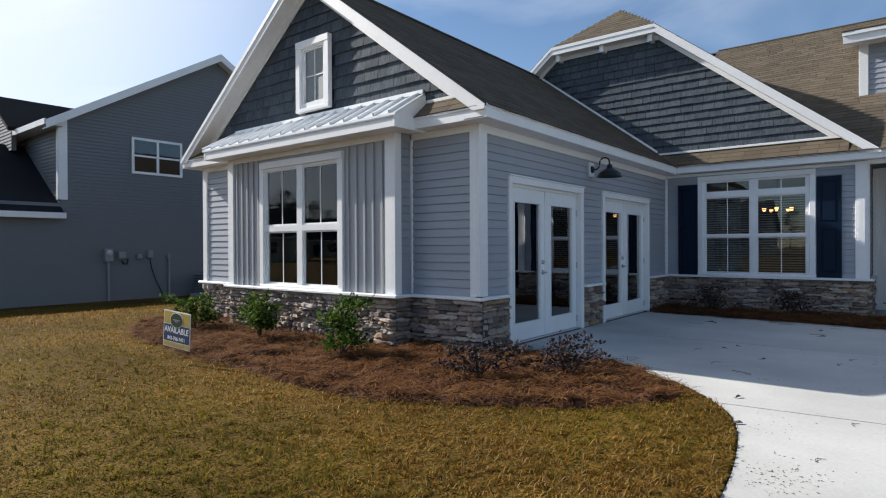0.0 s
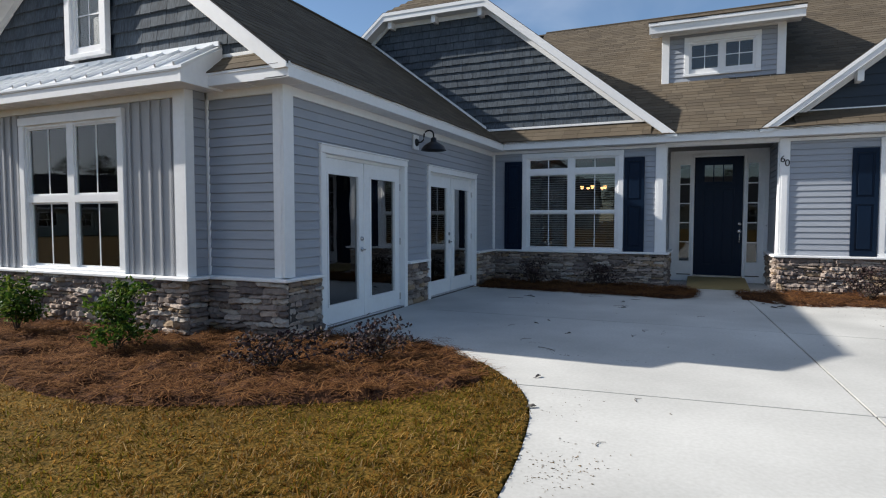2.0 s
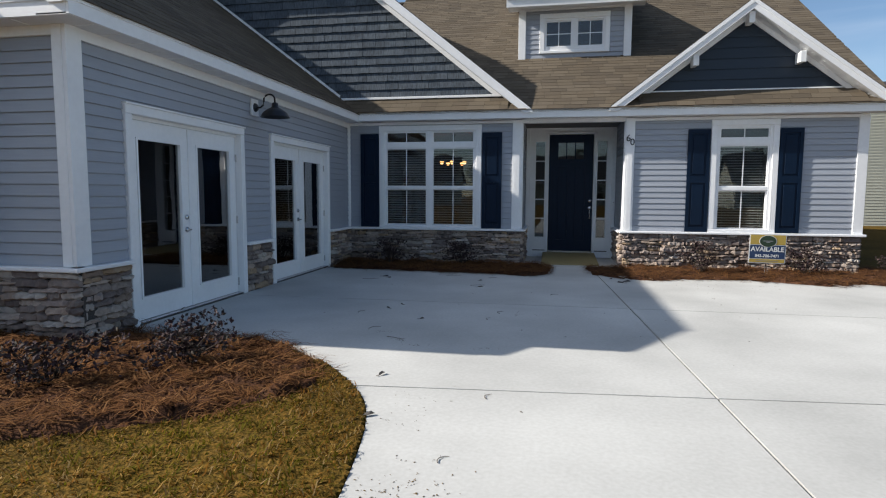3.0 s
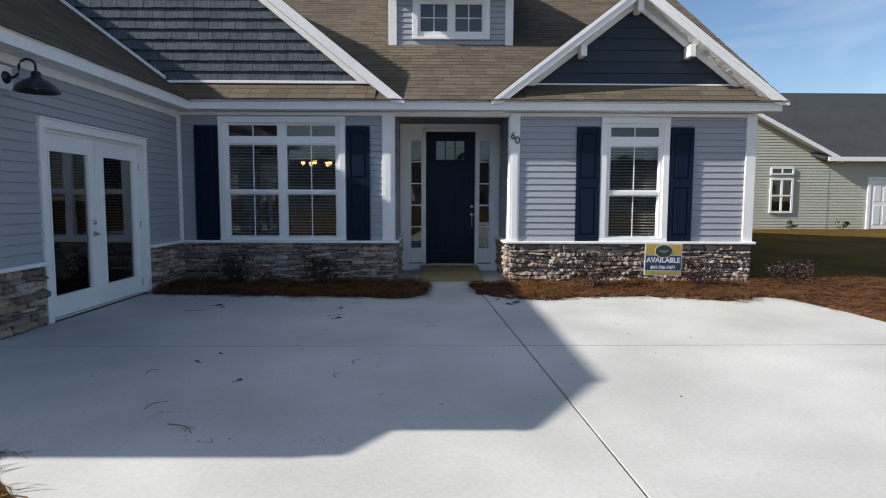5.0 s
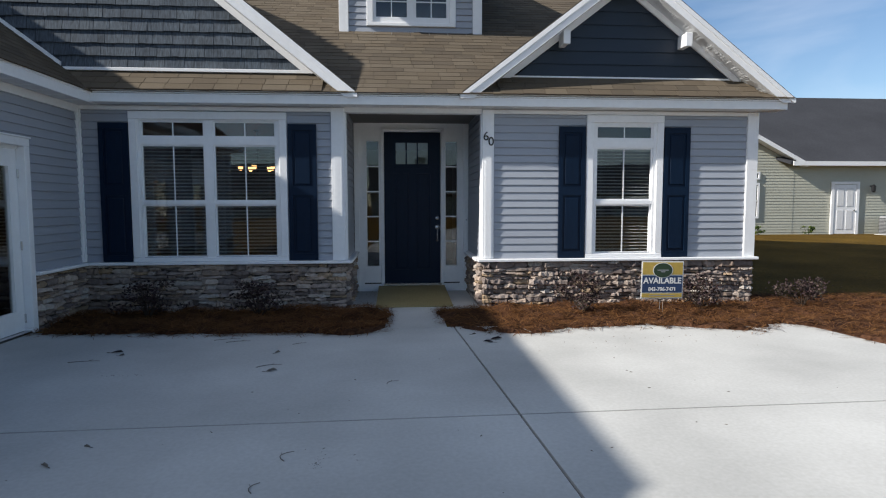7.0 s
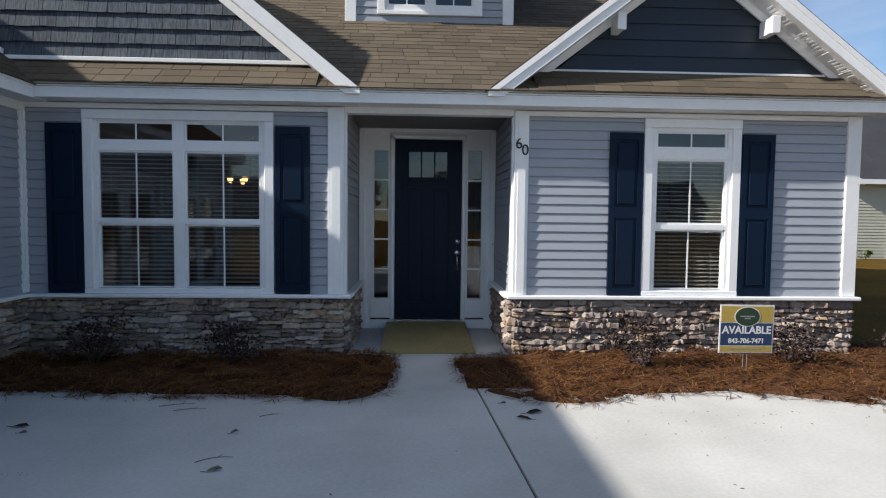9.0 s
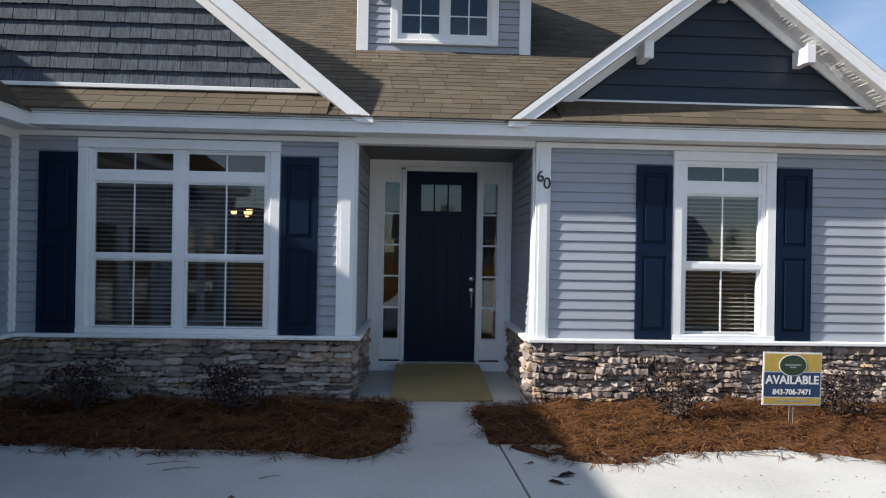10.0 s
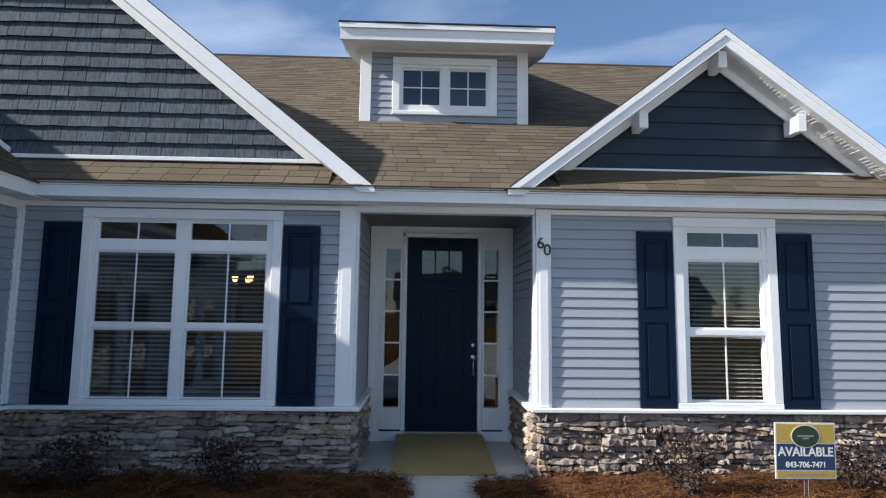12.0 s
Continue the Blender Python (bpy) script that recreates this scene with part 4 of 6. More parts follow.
def shakes(wall, outline, seed, hole=None, lap=0.16, width=0.22):
    """Moulded cedar-look shakes; the first 300 are parts, the rest one mesh."""
    if not SHAKES:
        SHAKES.extend(shake_mesh(i, SHAKE) for i in range(14))
    rnd = random.Random(seed)
    z = min(v for _, v in outline)
    top = max(v for _, v in outline)
    verts, faces, count = [], [], 0
    while z < top:
        lim = limits(outline, z + 0.02)
        if lim:
            u = lim[0] - rnd.uniform(0, 0.1)
            while u < lim[1]:
                w = rnd.uniform(0.75, 1.25) * width
                a, b = max(u, lim[0]), min(u + w - 0.004, lim[1])
                u += w
                if b - a < 0.03 or (hole and hole[0] < (a + b) / 2 < hole[1] and hole[2] < z + lap / 2 < hole[3]):
                    continue
                if count < 300:
                    ob = new("shake", rnd.choice(SHAKES))
                    ob.parent = wall
                    ob.location, ob.scale = ((a + b) / 2, 0, z), (b - a, 1, lap)
                    count += 1
                else:
                    n = len(verts)
                    verts += [(a, -0.032, z), (b, -0.032, z), (b, -0.006, z + lap * 1.06), (a, -0.006, z + lap * 1.06), (a, 0, z), (b, 0, z)]
                    faces += [(n, n + 1, n + 2, n + 3), (n + 4, n + 5, n + 1, n), (n + 4, n, n + 3), (n + 1, n + 5, n + 2)]
        z += lap
    if verts:
        tagged(raw("shake_rest", verts, faces, SHAKE_REST, wall), kind="stuff")


GB = 3.13
out_l = [(-0.16, GB), (2.98, GB), (HX - 0.0, GH - 0.2), (2 * GX - HX + 0.0, GH - 0.2), (-2.98, 5.28)]
gl = gable_wall("gable_cross", facing(0, 0.015, 0), out_l, NAVY_LAP, "slate-blue shake gable, part sunlit and part shaded")
shakes(gl, out_l, 41)
trim(gl, -0.16, 3.05, GB - 0.03, GB + 0.012, 0.045, "base_trim")
part("valley_trim", board(bmesh.new(), (-0.16, -0.05, GB + 0.075), (-2.98, -0.05, GB + 0.075 + 2.82 * K2), 0.055, 0.0, (0, 0.03, 0)), WHITE, gl)
out_s = [(5.72, 3.12), (8.80, 3.12), (SX, SRZ - 0.2)]
gs = gable_wall("gable_small", facing(0, 0.05, 0), out_s, NAVY_LAP, "dark navy lap siding gable over the shuttered window")
z = 3.12
while z < SRZ - 0.25:
    a, b = limits(out_s, z + 0.01), limits(out_s, min(z + 0.178, SRZ - 0.21))
    v = [(a[0], 0, z), (a[1], 0, z), (b[1], 0, z + 0.178), (b[0], 0, z + 0.178), (a[0], -0.02, z), (a[1], -0.02, z), (b[1], -0.004, z + 0.178), (b[0], -0.004, z + 0.178)]
    raw("siding_plank", v, [(4, 5, 6, 7), (0, 4, 7, 3), (5, 1, 2, 6), (7, 6, 2, 3), (0, 1, 5, 4)], NAVY_LAP, gs)
    z += 0.178
trim(gs, 5.6, 8.9, 3.09, 3.13, 0.03, "base_trim")
half = (WRZ - 0.2 - 2.98) / K2
out_w = [(XC - half, 2.98), (XC + half, 2.98), (XC, WRZ - 0.2)]
gwl = gable_wall("gable_wing", END, out_w, NAVY_LAP, "slate-blue shake gable at the wing's street end")
GWIN = (-3.24, -2.50, 3.22, 4.27)
shakes(gwl, out_w, 42, (GWIN[0] + 0.05, GWIN[1] - 0.05, GWIN[2] + 0.05, GWIN[3] - 0.05), 0.165)
trim(gwl, -0.82, XC + half, 3.0, 3.04, 0.03, "base_trim")


def bracket(m, label="white square gable bracket"):
    b = thing("gable_bracket", m, label, "bracket", "gable brackets")
    bx("block", WHITE, b, -0.042, 0.042, -0.24, 0.0, -0.09, 0.08, bevel=0.006)
    bx("cap", WHITE, b, -0.048, 0.048, -0.255, -0.22, -0.10, 0.085, bevel=0.006)
    return b


bk = bracket(pose(SX, 0.03, SRZ - 0.28))
for x, z in ((6.36, 3.60), (8.04, 3.60)):
    copy_thing(bk, pose(x, 0.03, z))
for x in (HX - 0.12, GX, 2 * GX - HX + 0.12):
    copy_thing(bk, pose(x, 0.03, GH - 0.22))

# bay's standing-seam metal roof
mr = thing("metal_roof", label="silver standing-seam metal roof over the bay", category="roof", kind="structure")
ma, mb, mc, md = (-4.98, -7.43, 2.79), (-0.73, -7.43, 2.79), (-0.80, -6.80, 3.15), (-4.95, -6.80, 3.15)
part("metal_sheet", prism(bmesh.new(), [ma, mb, mc, md], (0, 0, -0.03)), METAL, mr)
for k in range(17):
    f = (k + 0.02) / 16.4
    lo, hi = Vector(ma).lerp(Vector(mb), f), Vector(md).lerp(Vector(mc), f)
    part("seam", prism(bmesh.new(), [lo + Vector((-0.012, 0, 0)), lo + Vector((0.012, 0, 0)), hi + Vector((0.012, 0, 0)), hi + Vector((-0.012, 0, 0))], (0, -0.012, 0.034)), METAL, mr)
bx("flashing", METAL, mr, -4.95, -0.80, -6.86, -6.82, 3.13, 3.18)
be = eave("eave_bay", (-4.928, -7.41, 2.765), (-0.792, -7.41, 2.765), (0, 1, 0), "white fascia and soffit round the bay", 0.36)
for x in (-0.76, -4.93):
    part("end_board", prism(bmesh.new(), [(x, -7.414, 2.631), (x, -7.414, 2.762), (x, -6.845, 3.10), (x, -6.845, 2.631)], (-0.03, 0, 0)), WHITE, be)


# dormer
DX0, DX1, DY, DZ0, DZ1 = 3.2, 5.5, 1.71, 4.10, 5.18
DW = (3.64, 5.07, 4.24, 5.05)
dm = solid_wall("dormer_front", facing(0, DY, 0), DX0, DX1, DZ0 - 0.1, DZ1, [grow(DW, 0.06)], label="small blue-grey sided dormer on the brown roof")
siding(dm, DX0 + 0.15, DX1 - 0.15, DZ0 + 0.04, DZ1 - 0.06, [grow(DW, 0.06)])
trim(dm, DX0, DX0 + 0.15, DZ0, DZ1, 0.04)
trim(dm, DX1 - 0.15, DX1, DZ0, DZ1, 0.04)
trim(dm, DX0 + 0.15, DX1 - 0.15, DZ0, DZ0 + 0.04, 0.03)
trim(dm, DX0 + 0.15, DX1 - 0.15, DZ1 - 0.06, DZ1, 0.03)
for x in (DX0, DX1 - 0.1):
    part("cheek", prism(bmesh.new(), [(x, 0.141, DZ0 - 0.1), (x, 3.55, 6.36), (x, 0.141, DZ1 + 0.02)], (0.1, 0, 0)), SIDING, dm)
# Added black sheet: its colour stands for the unlit space behind the panes.
tagged(bx("dormer_dark_backing", BLACK, None, DX0 + 0.1, DX1 - 0.1, DY + 0.6, DY + 0.65, DZ0, DZ1), "added black sheet for the unlit space behind the dormer window", "panel", kind="structure")
dr = thing("dormer_roof", label="white-edged shed roof of the dormer", category="roof", kind="structure")
part("fascia", prism(bmesh.new(), [(2.97, 1.28, 5.10), (5.77, 1.28, 5.10), (5.77, 1.26, 5.305), (2.97, 1.26, 5.305)], (0, 0.03, 0)), WHITE, dr)
bx("drip_edge", WHITE, dr, 2.96, 5.78, 1.24, 1.262, 5.245, 5.312)
part("soffit", prism(bmesh.new(), [(2.98, 1.29, 5.135), (5.75, 1.29, 5.135), (5.75, DY + 0.1, 5.175), (2.98, DY + 0.1, 5.175)], (0, 0, -0.012)), SOFFIT, dr)
for x0, x1 in ((2.985, 3.2), (5.5, 5.755)):
    part("soffit", prism(bmesh.new(), [(x0, DY + 0.1, 5.175), (x1, DY + 0.1, 5.175), (x1, 5.1, 6.17), (x0, 5.1, 6.17)], (0, 0, -0.012)), SOFFIT, dr)
for x in (2.97, 5.74):
    part("end_board", prism(bmesh.new(), [(x, 1.29, 5.10), (x, 1.29, 5.30), (x, 5.35, 6.518), (x, 5.35, 6.33)], (0.03, 0, 0)), WHITE, dr)
d = deck("roof_dormer", [(2.95, 1.235, 5.318), (5.79, 1.235, 5.318), (5.79, 5.45, 6.583), (2.95, 5.45, 6.583)], "brown shingle shed roof of the dormer", 0.012)
shingles("shingle_rest", d, (2.95, 1.23, 5.321), (1, 0, 0), (0, 4.215, 1.265), [(0, 0), (2.84, 0), (2.84, 4.38), (0, 4.38)], 9, lift=0.006)

# ---- windows ----
window("window_1", FRONT, *W1, [(0.775, 1.585), (1.695, 2.505)], [(2.26, 2.475), (1.42, 2.165), (0.68, 1.38)], blinds=(0.70, 2.13, 18), label="white twin window with transoms, blinds half open")
window("window_2", FRONT, *W2, [(6.855, 7.665)], [(2.275, 2.465), (1.43, 2.16), (0.69, 1.375)], blinds=(0.70, 2.12, 18), label="white double-hung window with transom and blinds")
window("window_3", BUMP, *WB, [(-3.72, -2.97), (-2.85, -2.10)], [(1.545, 2.38), (0.68, 1.46)], blinds=(0.70, 1.44, 30), label="large white twin window reflecting trees")
w4 = window("window_4", facing(0, WY - 0.075, 0), *GWIN, [(GWIN[0] + 0.14, GWIN[1] - 0.14)], [(GWIN[2] + 0.13, GWIN[3] - 0.13)], cross=True, label="small white gable window")
bx("shade_panel", BLIND, w4, GWIN[0] + 0.08, GWIN[1] - 0.08, 0.03, 0.036, GWIN[2] + 0.08, GWIN[3] - 0.08, label="plain white shade")
window("window_5", facing(0, DY, 0), *DW, [(3.765, 4.305), (4.41, 4.945)], [(4.375, 4.91)], cross=True, label="small white twin dormer window")


# ---- doors ----
def french_doors(m, u0, u1, label):
    """A pair of white full-lite doors in a cased frame; u runs along the wall."""
    d = thing("french_doors", m, label, "door", "french doors")
    z0, top = -0.045, FD_TOP
    c = 0.09
    bx("casing", WHITE, d, u0, u0 + c, -0.045, 0.10, z0, top - c, bevel=0.006)
    bx("casing", WHITE, d, u1 - c, u1, -0.045, 0.10, z0, top - c, bevel=0.006)
    bx("casing", WHITE, d, u0, u1, -0.048, 0.10, top - c, top, bevel=0.006)
    bx("head_cap", WHITE, d, u0 - 0.01, u1 + 0.01, -0.065, 0.0, top - 0.004, top + 0.016, bevel=0.004)
    bx("jamb", WHITE, d, u0 + c, u1 - c, 0.03, 0.10, top - c - 0.035, top - c)
    bx("threshold", CHROME, d, u0 + c, u1 - c, -0.03, 0.10, z0, z0 + 0.025)
    mid = (u0 + u1) / 2
    for k, (a, b) in enumerate(((u0 + c + 0.006, mid - 0.004), (mid + 0.004, u1 - c - 0.006))):
        ga, gb, lo, hi = a + 0.155, b - 0.155, 0.215, 1.795
        bm = bmesh.new()
        for p, q, r, t in rectangles(a, b, z0 + 0.03, top - c - 0.037, [(ga, gb, lo, hi)]):
            box(bm, p, q, 0.046, 0.09, r, t)
        leaf = part("door_leaf", bm, WHITE, d)
        bm = bmesh.new()
        for p, q, r, t in rectangles(ga - 0.022, gb + 0.022, lo - 0.022, hi + 0.022, [(ga, gb, lo, hi)]):
            box(bm, p, q, 0.034, 0.046, r, t)
        part("glazing_bead", bm, WHITE, leaf)
        pane = bx("pane", GLASS_DOOR, leaf, ga, gb, 0.064, 0.068, lo, hi)
        pane.visible_shadow = False
    bx("astragal", WHITE, d, mid - 0.022, mid + 0.022, 0.034, 0.046, z0 + 0.03, top - c - 0.04, bevel=0.003)
    x = mid - 0.075
    for z, r in ((1.0, 0.03), (0.86, 0.032)):
        part("lock_rose", lathe(bmesh.new(), [(0, 0.022), (r * 0.7, 0.022), (r, 0.010), (r, 0)], Matrix.Translation((x, 0.046, z)) @ Matrix.Rotation(radians(90), 4, "X")), CHROME, d, smooth=True)
    part("lever", rod(bmesh.new(), [(x, 0.02, 0.86), (x, -0.015, 0.86), (x - 0.02, -0.022, 0.86), (x - 0.11, -0.022, 0.857)], 0.010), CHROME, d, "brushed lever handle")
    for z in (0.12, 0.93, 1.72):
        bx("hinge", CHROME, d, u1 - c - 0.014, u1 - c + 0.002, 0.028, 0.046, z - 0.05, z + 0.05, bevel=0.003)
    return d


french_doors(SIDE, *FD1, "white double french doors in the shaded wing wall")
french_doors(SIDE, *FD2, "white double french doors beside the inner corner")


def front_entry():
    """Navy craftsman door between two white sidelights."""
    m = facing(0, 1.47, 0)
    w = thing("entry_surround", m, "white entry surround with five-pane sidelights", "door frame", kind="structure")
    z0, z1 = -0.03, 2.69
    door_hole, lights = (3.895, 4.803, 0.10, 2.535), ((3.62, 3.81), (4.885, 5.07))
    holes = [door_hole] + [(a, b, 0.385, 2.385) for a, b in lights]
    bm = bmesh.new()
    for a, b, c, d in rectangles(3.42, 5.255, z0, z1, holes):
        box(bm, a, b, 0.0, 0.12, c, d)
    part("surround_panel", bm, WHITE, w)
    for a, b in ((3.42, 3.50), (5.175, 5.255)):
        bx("casing", WHITE, w, a, b, -0.03, -0.001, z0, 2.655, bevel=0.006)
    bx("casing", WHITE, w, 3.42, 5.255, -0.032, -0.001, 2.657, 2.69, bevel=0.006)
    for a, b in ((3.84, 3.89), (4.808, 4.858)):
        bx("door_jamb", WHITE, w, a, b, -0.035, -0.001, 0.10, 2.58, bevel=0.006)
    bx("door_jamb", WHITE, w, 3.84, 4.858, -0.035, -0.001, 2.54, 2.59, bevel=0.006)
    bx("threshold", CHROME, w, 3.885, 4.813, -0.05, 0.05, 0.075, 0.10)
    for a, b in lights:
        bm = bmesh.new()
        for p, q, r, t in rectangles(a - 0.05, b + 0.03, 0.12, 2.45, [(a, b, 0.385, 2.385)]):
            box(bm, p, q, -0.014, -0.001, r, t)
        part("sidelight_frame", bm, WHITE, w)
        bx("sidelight_gap", BLACK, w, a - 0.045, b + 0.045, -0.012, -0.002, 0.098, 0.114)
        for k in range(5):
            lo = 0.385 + 0.4 * k
            pane = bx("pane", GLASS, w, a, b, 0.02, 0.024, lo, lo + 0.4)
            pane.visible_shadow = False
            if k:
                bx("muntin", WHITE, w, a, b, 0.004, 0.018, lo - 0.011, lo + 0.011)
    d = thing("front_door", m, "dark navy craftsman front door, closed, three small top panes", "door")
    a, b, lo, hi = 3.899, 4.799, 0.103, 2.532
    panels = [(4.06, 4.29, 0.33, 1.88), (4.41, 4.64, 0.33, 1.88)]
    panes = [(4.085 + 0.178 * k, 4.085 + 0.178 * k + 0.158, 2.025, 2.365) for k in range(3)]
    bm = bmesh.new()
    for p, q, r, t in rectangles(a, b, lo, hi, panels + panes):
        box(bm, p, q, 0.012, 0.055, r, t)
    leaf = part("door_leaf", bm, NAVY, d)
    for p, q, r, t in panels:
        bx("door_panel", NAVY, leaf, p, q, 0.026, 0.05, r, t)
        bx("door_panel", NAVY, leaf, p + 0.025, q - 0.025, 0.019, 0.028, r + 0.025, t - 0.025, bevel=0.004)
    for p, q, r, t in panes:
        pane = bx("pane", GLASS, leaf, p, q, 0.03, 0.034, r, t)
        pane.visible_shadow = False
    bx("dentil_shelf", NAVY, leaf, 4.06, 4.64, -0.004, 0.012, 1.965, 1.995, bevel=0.004)
    x = 4.748
    turn = Matrix.Rotation(radians(90), 4, "X")
    for z, r in ((1.16, 0.036), (1.01, 0.042)):
        part("lock_rose", lathe(bmesh.new(), [(0, 0.026), (r * 0.7, 0.024), (r, 0.010), (r, 0)], Matrix.Translation((x, 0.012, z)) @ turn), CHROME, d, smooth=True)
    part("pull_handle", rod(bmesh.new(), [(x, 0.0, 0.99), (x, -0.045, 0.96), (x, -0.05, 0.90), (x, -0.04, 0.83), (x, 0.0, 0.80)], 0.011), CHROME, d, "nickel pull handle")
    part("lock_rose", lathe(bmesh.new(), [(0, 0.018), (0.018, 0.016), (0.024, 0)], Matrix.Translation((x, 0.012, 0.80)) @ turn), CHROME, d, smooth=True)


front_entry()
tagged(bx("wall_over_entry", WHITE, None, 3.407, 5.26, -0.012, 0.12, 2.605, 2.79), "white beam over the entry", "trim", kind="structure")
# Strip added behind the surround, set back so the gap under the ceiling darkens.
tagged(bx("wall_entry_head", SIDING, None, 3.402, 5.268, 1.53, 1.59, 2.69, 2.749), "added strip, set back to give the dark gap over the entry surround", "wall", kind="structure")
doorbell = thing("doorbell", label="small white doorbell on the entry surround", category="doorbell")
bx("plate", WHITE, doorbell, 5.205, 5.235, 1.42, 1.439, 1.08, 1.18, bevel=0.004)
bx("button", GREY_BOX, doorbell, 5.213, 5.227, 1.412, 1.42, 1.12, 1.14)


def shutter(m):
    s = thing("shutter", m, "navy raised-panel shutter beside a window", "shutter", "navy shutters")
    w, lo, hi = 0.37, 0.635, 2.44
    panels = [(0.055, w - 0.055, 0.72, 1.50), (0.055, w - 0.055, 1.62, 2.36)]
    bm = bmesh.new()
    for p, q, r, t in rectangles(0, w, lo, hi, panels):
        box(bm, p, q, -0.052, -0.018, r, t)
    body = part("shutter_frame", bm, NAVY, s)
    for p, q, r, t in panels:
        bx("raised_panel", NAVY, body, p, q, -0.036, -0.02, r, t)
        bx("raised_panel", NAVY, body, p + 0.03, q - 0.03, -0.048, -0.034, r + 0.03, t - 0.03, bevel=0.008)
    return s


sh = shutter(facing(0.265, 0, 0))
for x in (2.665, 6.325, 7.82):
    copy_thing(sh, facing(x, 0, 0))


def barn_light():
    l = thing("barn_light", pose(0.0, -3.74, 2.42), "black gooseneck barn light on the siding", "wall lamp")
    bx("mounting_block", WHITE, l, 0.016, 0.045, -0.09, 0.09, -0.11, 0.11, bevel=0.006)
    part("wall_plate", lathe(bmesh.new(), [(0, 0.03), (0.045, 0.026), (0.06, 0.0)], Matrix.Translation((0.045, 0, 0)) @ Matrix.Rotation(radians(90), 4, "Y")), BLACK, l, smooth=True)
    pts = [(0.06, 0, 0.0), (0.12, 0, 0.0), (0.16, 0, 0.03), (0.17, 0, 0.08)]
    pts += [(0.25 - 0.08 * math.cos(a), 0, 0.10 + 0.07 * math.sin(a)) for a in (0.3, 0.8, 1.3, 1.8, 2.3, 2.8)] + [(0.33, 0, 0.04)]
    part("gooseneck", rod(bmesh.new(), pts, 0.012, 10), BLACK, l, smooth=True)
    prof = [(0.02, 0.06), (0.04, 0.05), (0.045, 0.0), (0.10, -0.03), (0.16, -0.075), (0.19, -0.13), (0.195, -0.135), (0.185, -0.13), (0.15, -0.08), (0.09, -0.04), (0.04, -0.02)]
    part("shade", lathe(bmesh.new(), prof, Matrix.Translation((0.33, 0, 0)), 28), BLACK, l, smooth=True)
    part("bulb", lathe(bmesh.new(), [(0.0, -0.11), (0.025, -0.10), (0.03, -0.07), (0.015, -0.03)], Matrix.Translation((0.33, 0, 0))), BLIND, l, smooth=True)


barn_light()


def text_mesh(name, body, size, m, mat, parent, depth=0.004, bold=0.0):
    cu = bpy.data.curves.new(name, "FONT")
    cu.body, cu.size, cu.extrude, cu.align_x, cu.align_y, cu.offset = body, size, depth, "CENTER", "CENTER", bold
    ob = bpy.data.objects.new(name, cu)
    scene.collection.objects.link(ob)
    me = bpy.data.meshes.new_from_object(ob.evaluated_get(bpy.context.evaluated_depsgraph_get()))
    bpy.data.objects.remove(ob)
    me.materials.clear()
    me.materials.append(mat)
    out = new(name, me)
    out.parent = parent
    out.matrix_local = m
    return out


number = thing("house_number", pose(5.34, -0.054, 2.26), "black metal digits 60 on the white corner board", "house number")
text_mesh("digit", "6", 0.165, pose(-0.032, 0, 0.035, 90, 0, 0), BLACK, number, 0.006, 0.0005)
text_mesh("digit", "0", 0.165, pose(0.038, 0, -0.035, 90, 0, 0), BLACK, number, 0.006, 0.0005)


def yard_sign(m, label):
    """A corrugated sign on two wire legs."""
    s = thing("yard_sign", m, label, "sign", "yard signs")
    w, z0, z1 = 0.28, 0.21, 0.68
    bx("board", SIGN_WHITE, s, -w, w, -0.004, 0.004, z0, z1)
    bx("gold_band", SIGN_GOLD, s, -w + 0.012, w - 0.012, -0.0065, -0.004, z1 - 0.17, z1 - 0.014)
    bx("navy_band", SIGN_NAVY, s, -w + 0.012, w - 0.012, -0.0065, -0.004, z0 + 0.075, z1 - 0.18)
    bx("gold_strip", SIGN_GOLD, s, -w + 0.012, w - 0.012, -0.0065, -0.004, z0 + 0.012, z0 + 0.065)
    turn = Matrix.Rotation(radians(90), 4, "X")
    for r, mat, d in ((1.0, SIGN_WHITE, 0.0085), (0.93, SIGN_GREEN, 0.0105)):
        disc = lathe(bmesh.new(), [(0, d), (0.135 * r, d), (0.135 * r, 0.004)], Matrix.Translation((0.0, 0, z1 - 0.115)) @ turn @ Matrix.Diagonal((1, 0.72, 1, 1)), 28)
        part("oval_badge", disc, mat, s)
    for a, z in ((0.075, 0.112), (0.03, 0.132)):
        bx("badge_bar", GREY_BOX, s, -a, a, -0.012, -0.010, z1 - z - 0.006, z1 - z + 0.006)
    text_mesh("word", "AVAILABLE", 0.104, pose(0, -0.007, z0 + 0.222, 90, 0, 0), SIGN_WHITE, s, 0.001, 0.0025)
    text_mesh("phone", "843-706-7471", 0.066, pose(0, -0.007, z0 + 0.116, 90, 0, 0), SIGN_WHITE, s, 0.001, 0.0018)
    bx("fine_print", GREY_BOX, s, -0.17, 0.17, -0.0075, -0.0065, z0 + 0.033, z0 + 0.042)
    for x in (-0.02, 0.02):
        part("wire_leg", rod(bmesh.new(), [(x, 0.0, -0.06), (x, 0.0, z0 + 0.1)], 0.0018, 6), GREY_BOX, s)
    return s


ys = yard_sign(pose(7.40, -0.95, -0.015, 0, 1.2, 4), "gold and navy available sign in the straw bed")
copy_thing(ys, pose(-2.4, -9.2, -0.06, 0, 4, 6) @ Matrix.Scale(0.86, 4))["label"] = "small gold and navy available sign on the lawn"

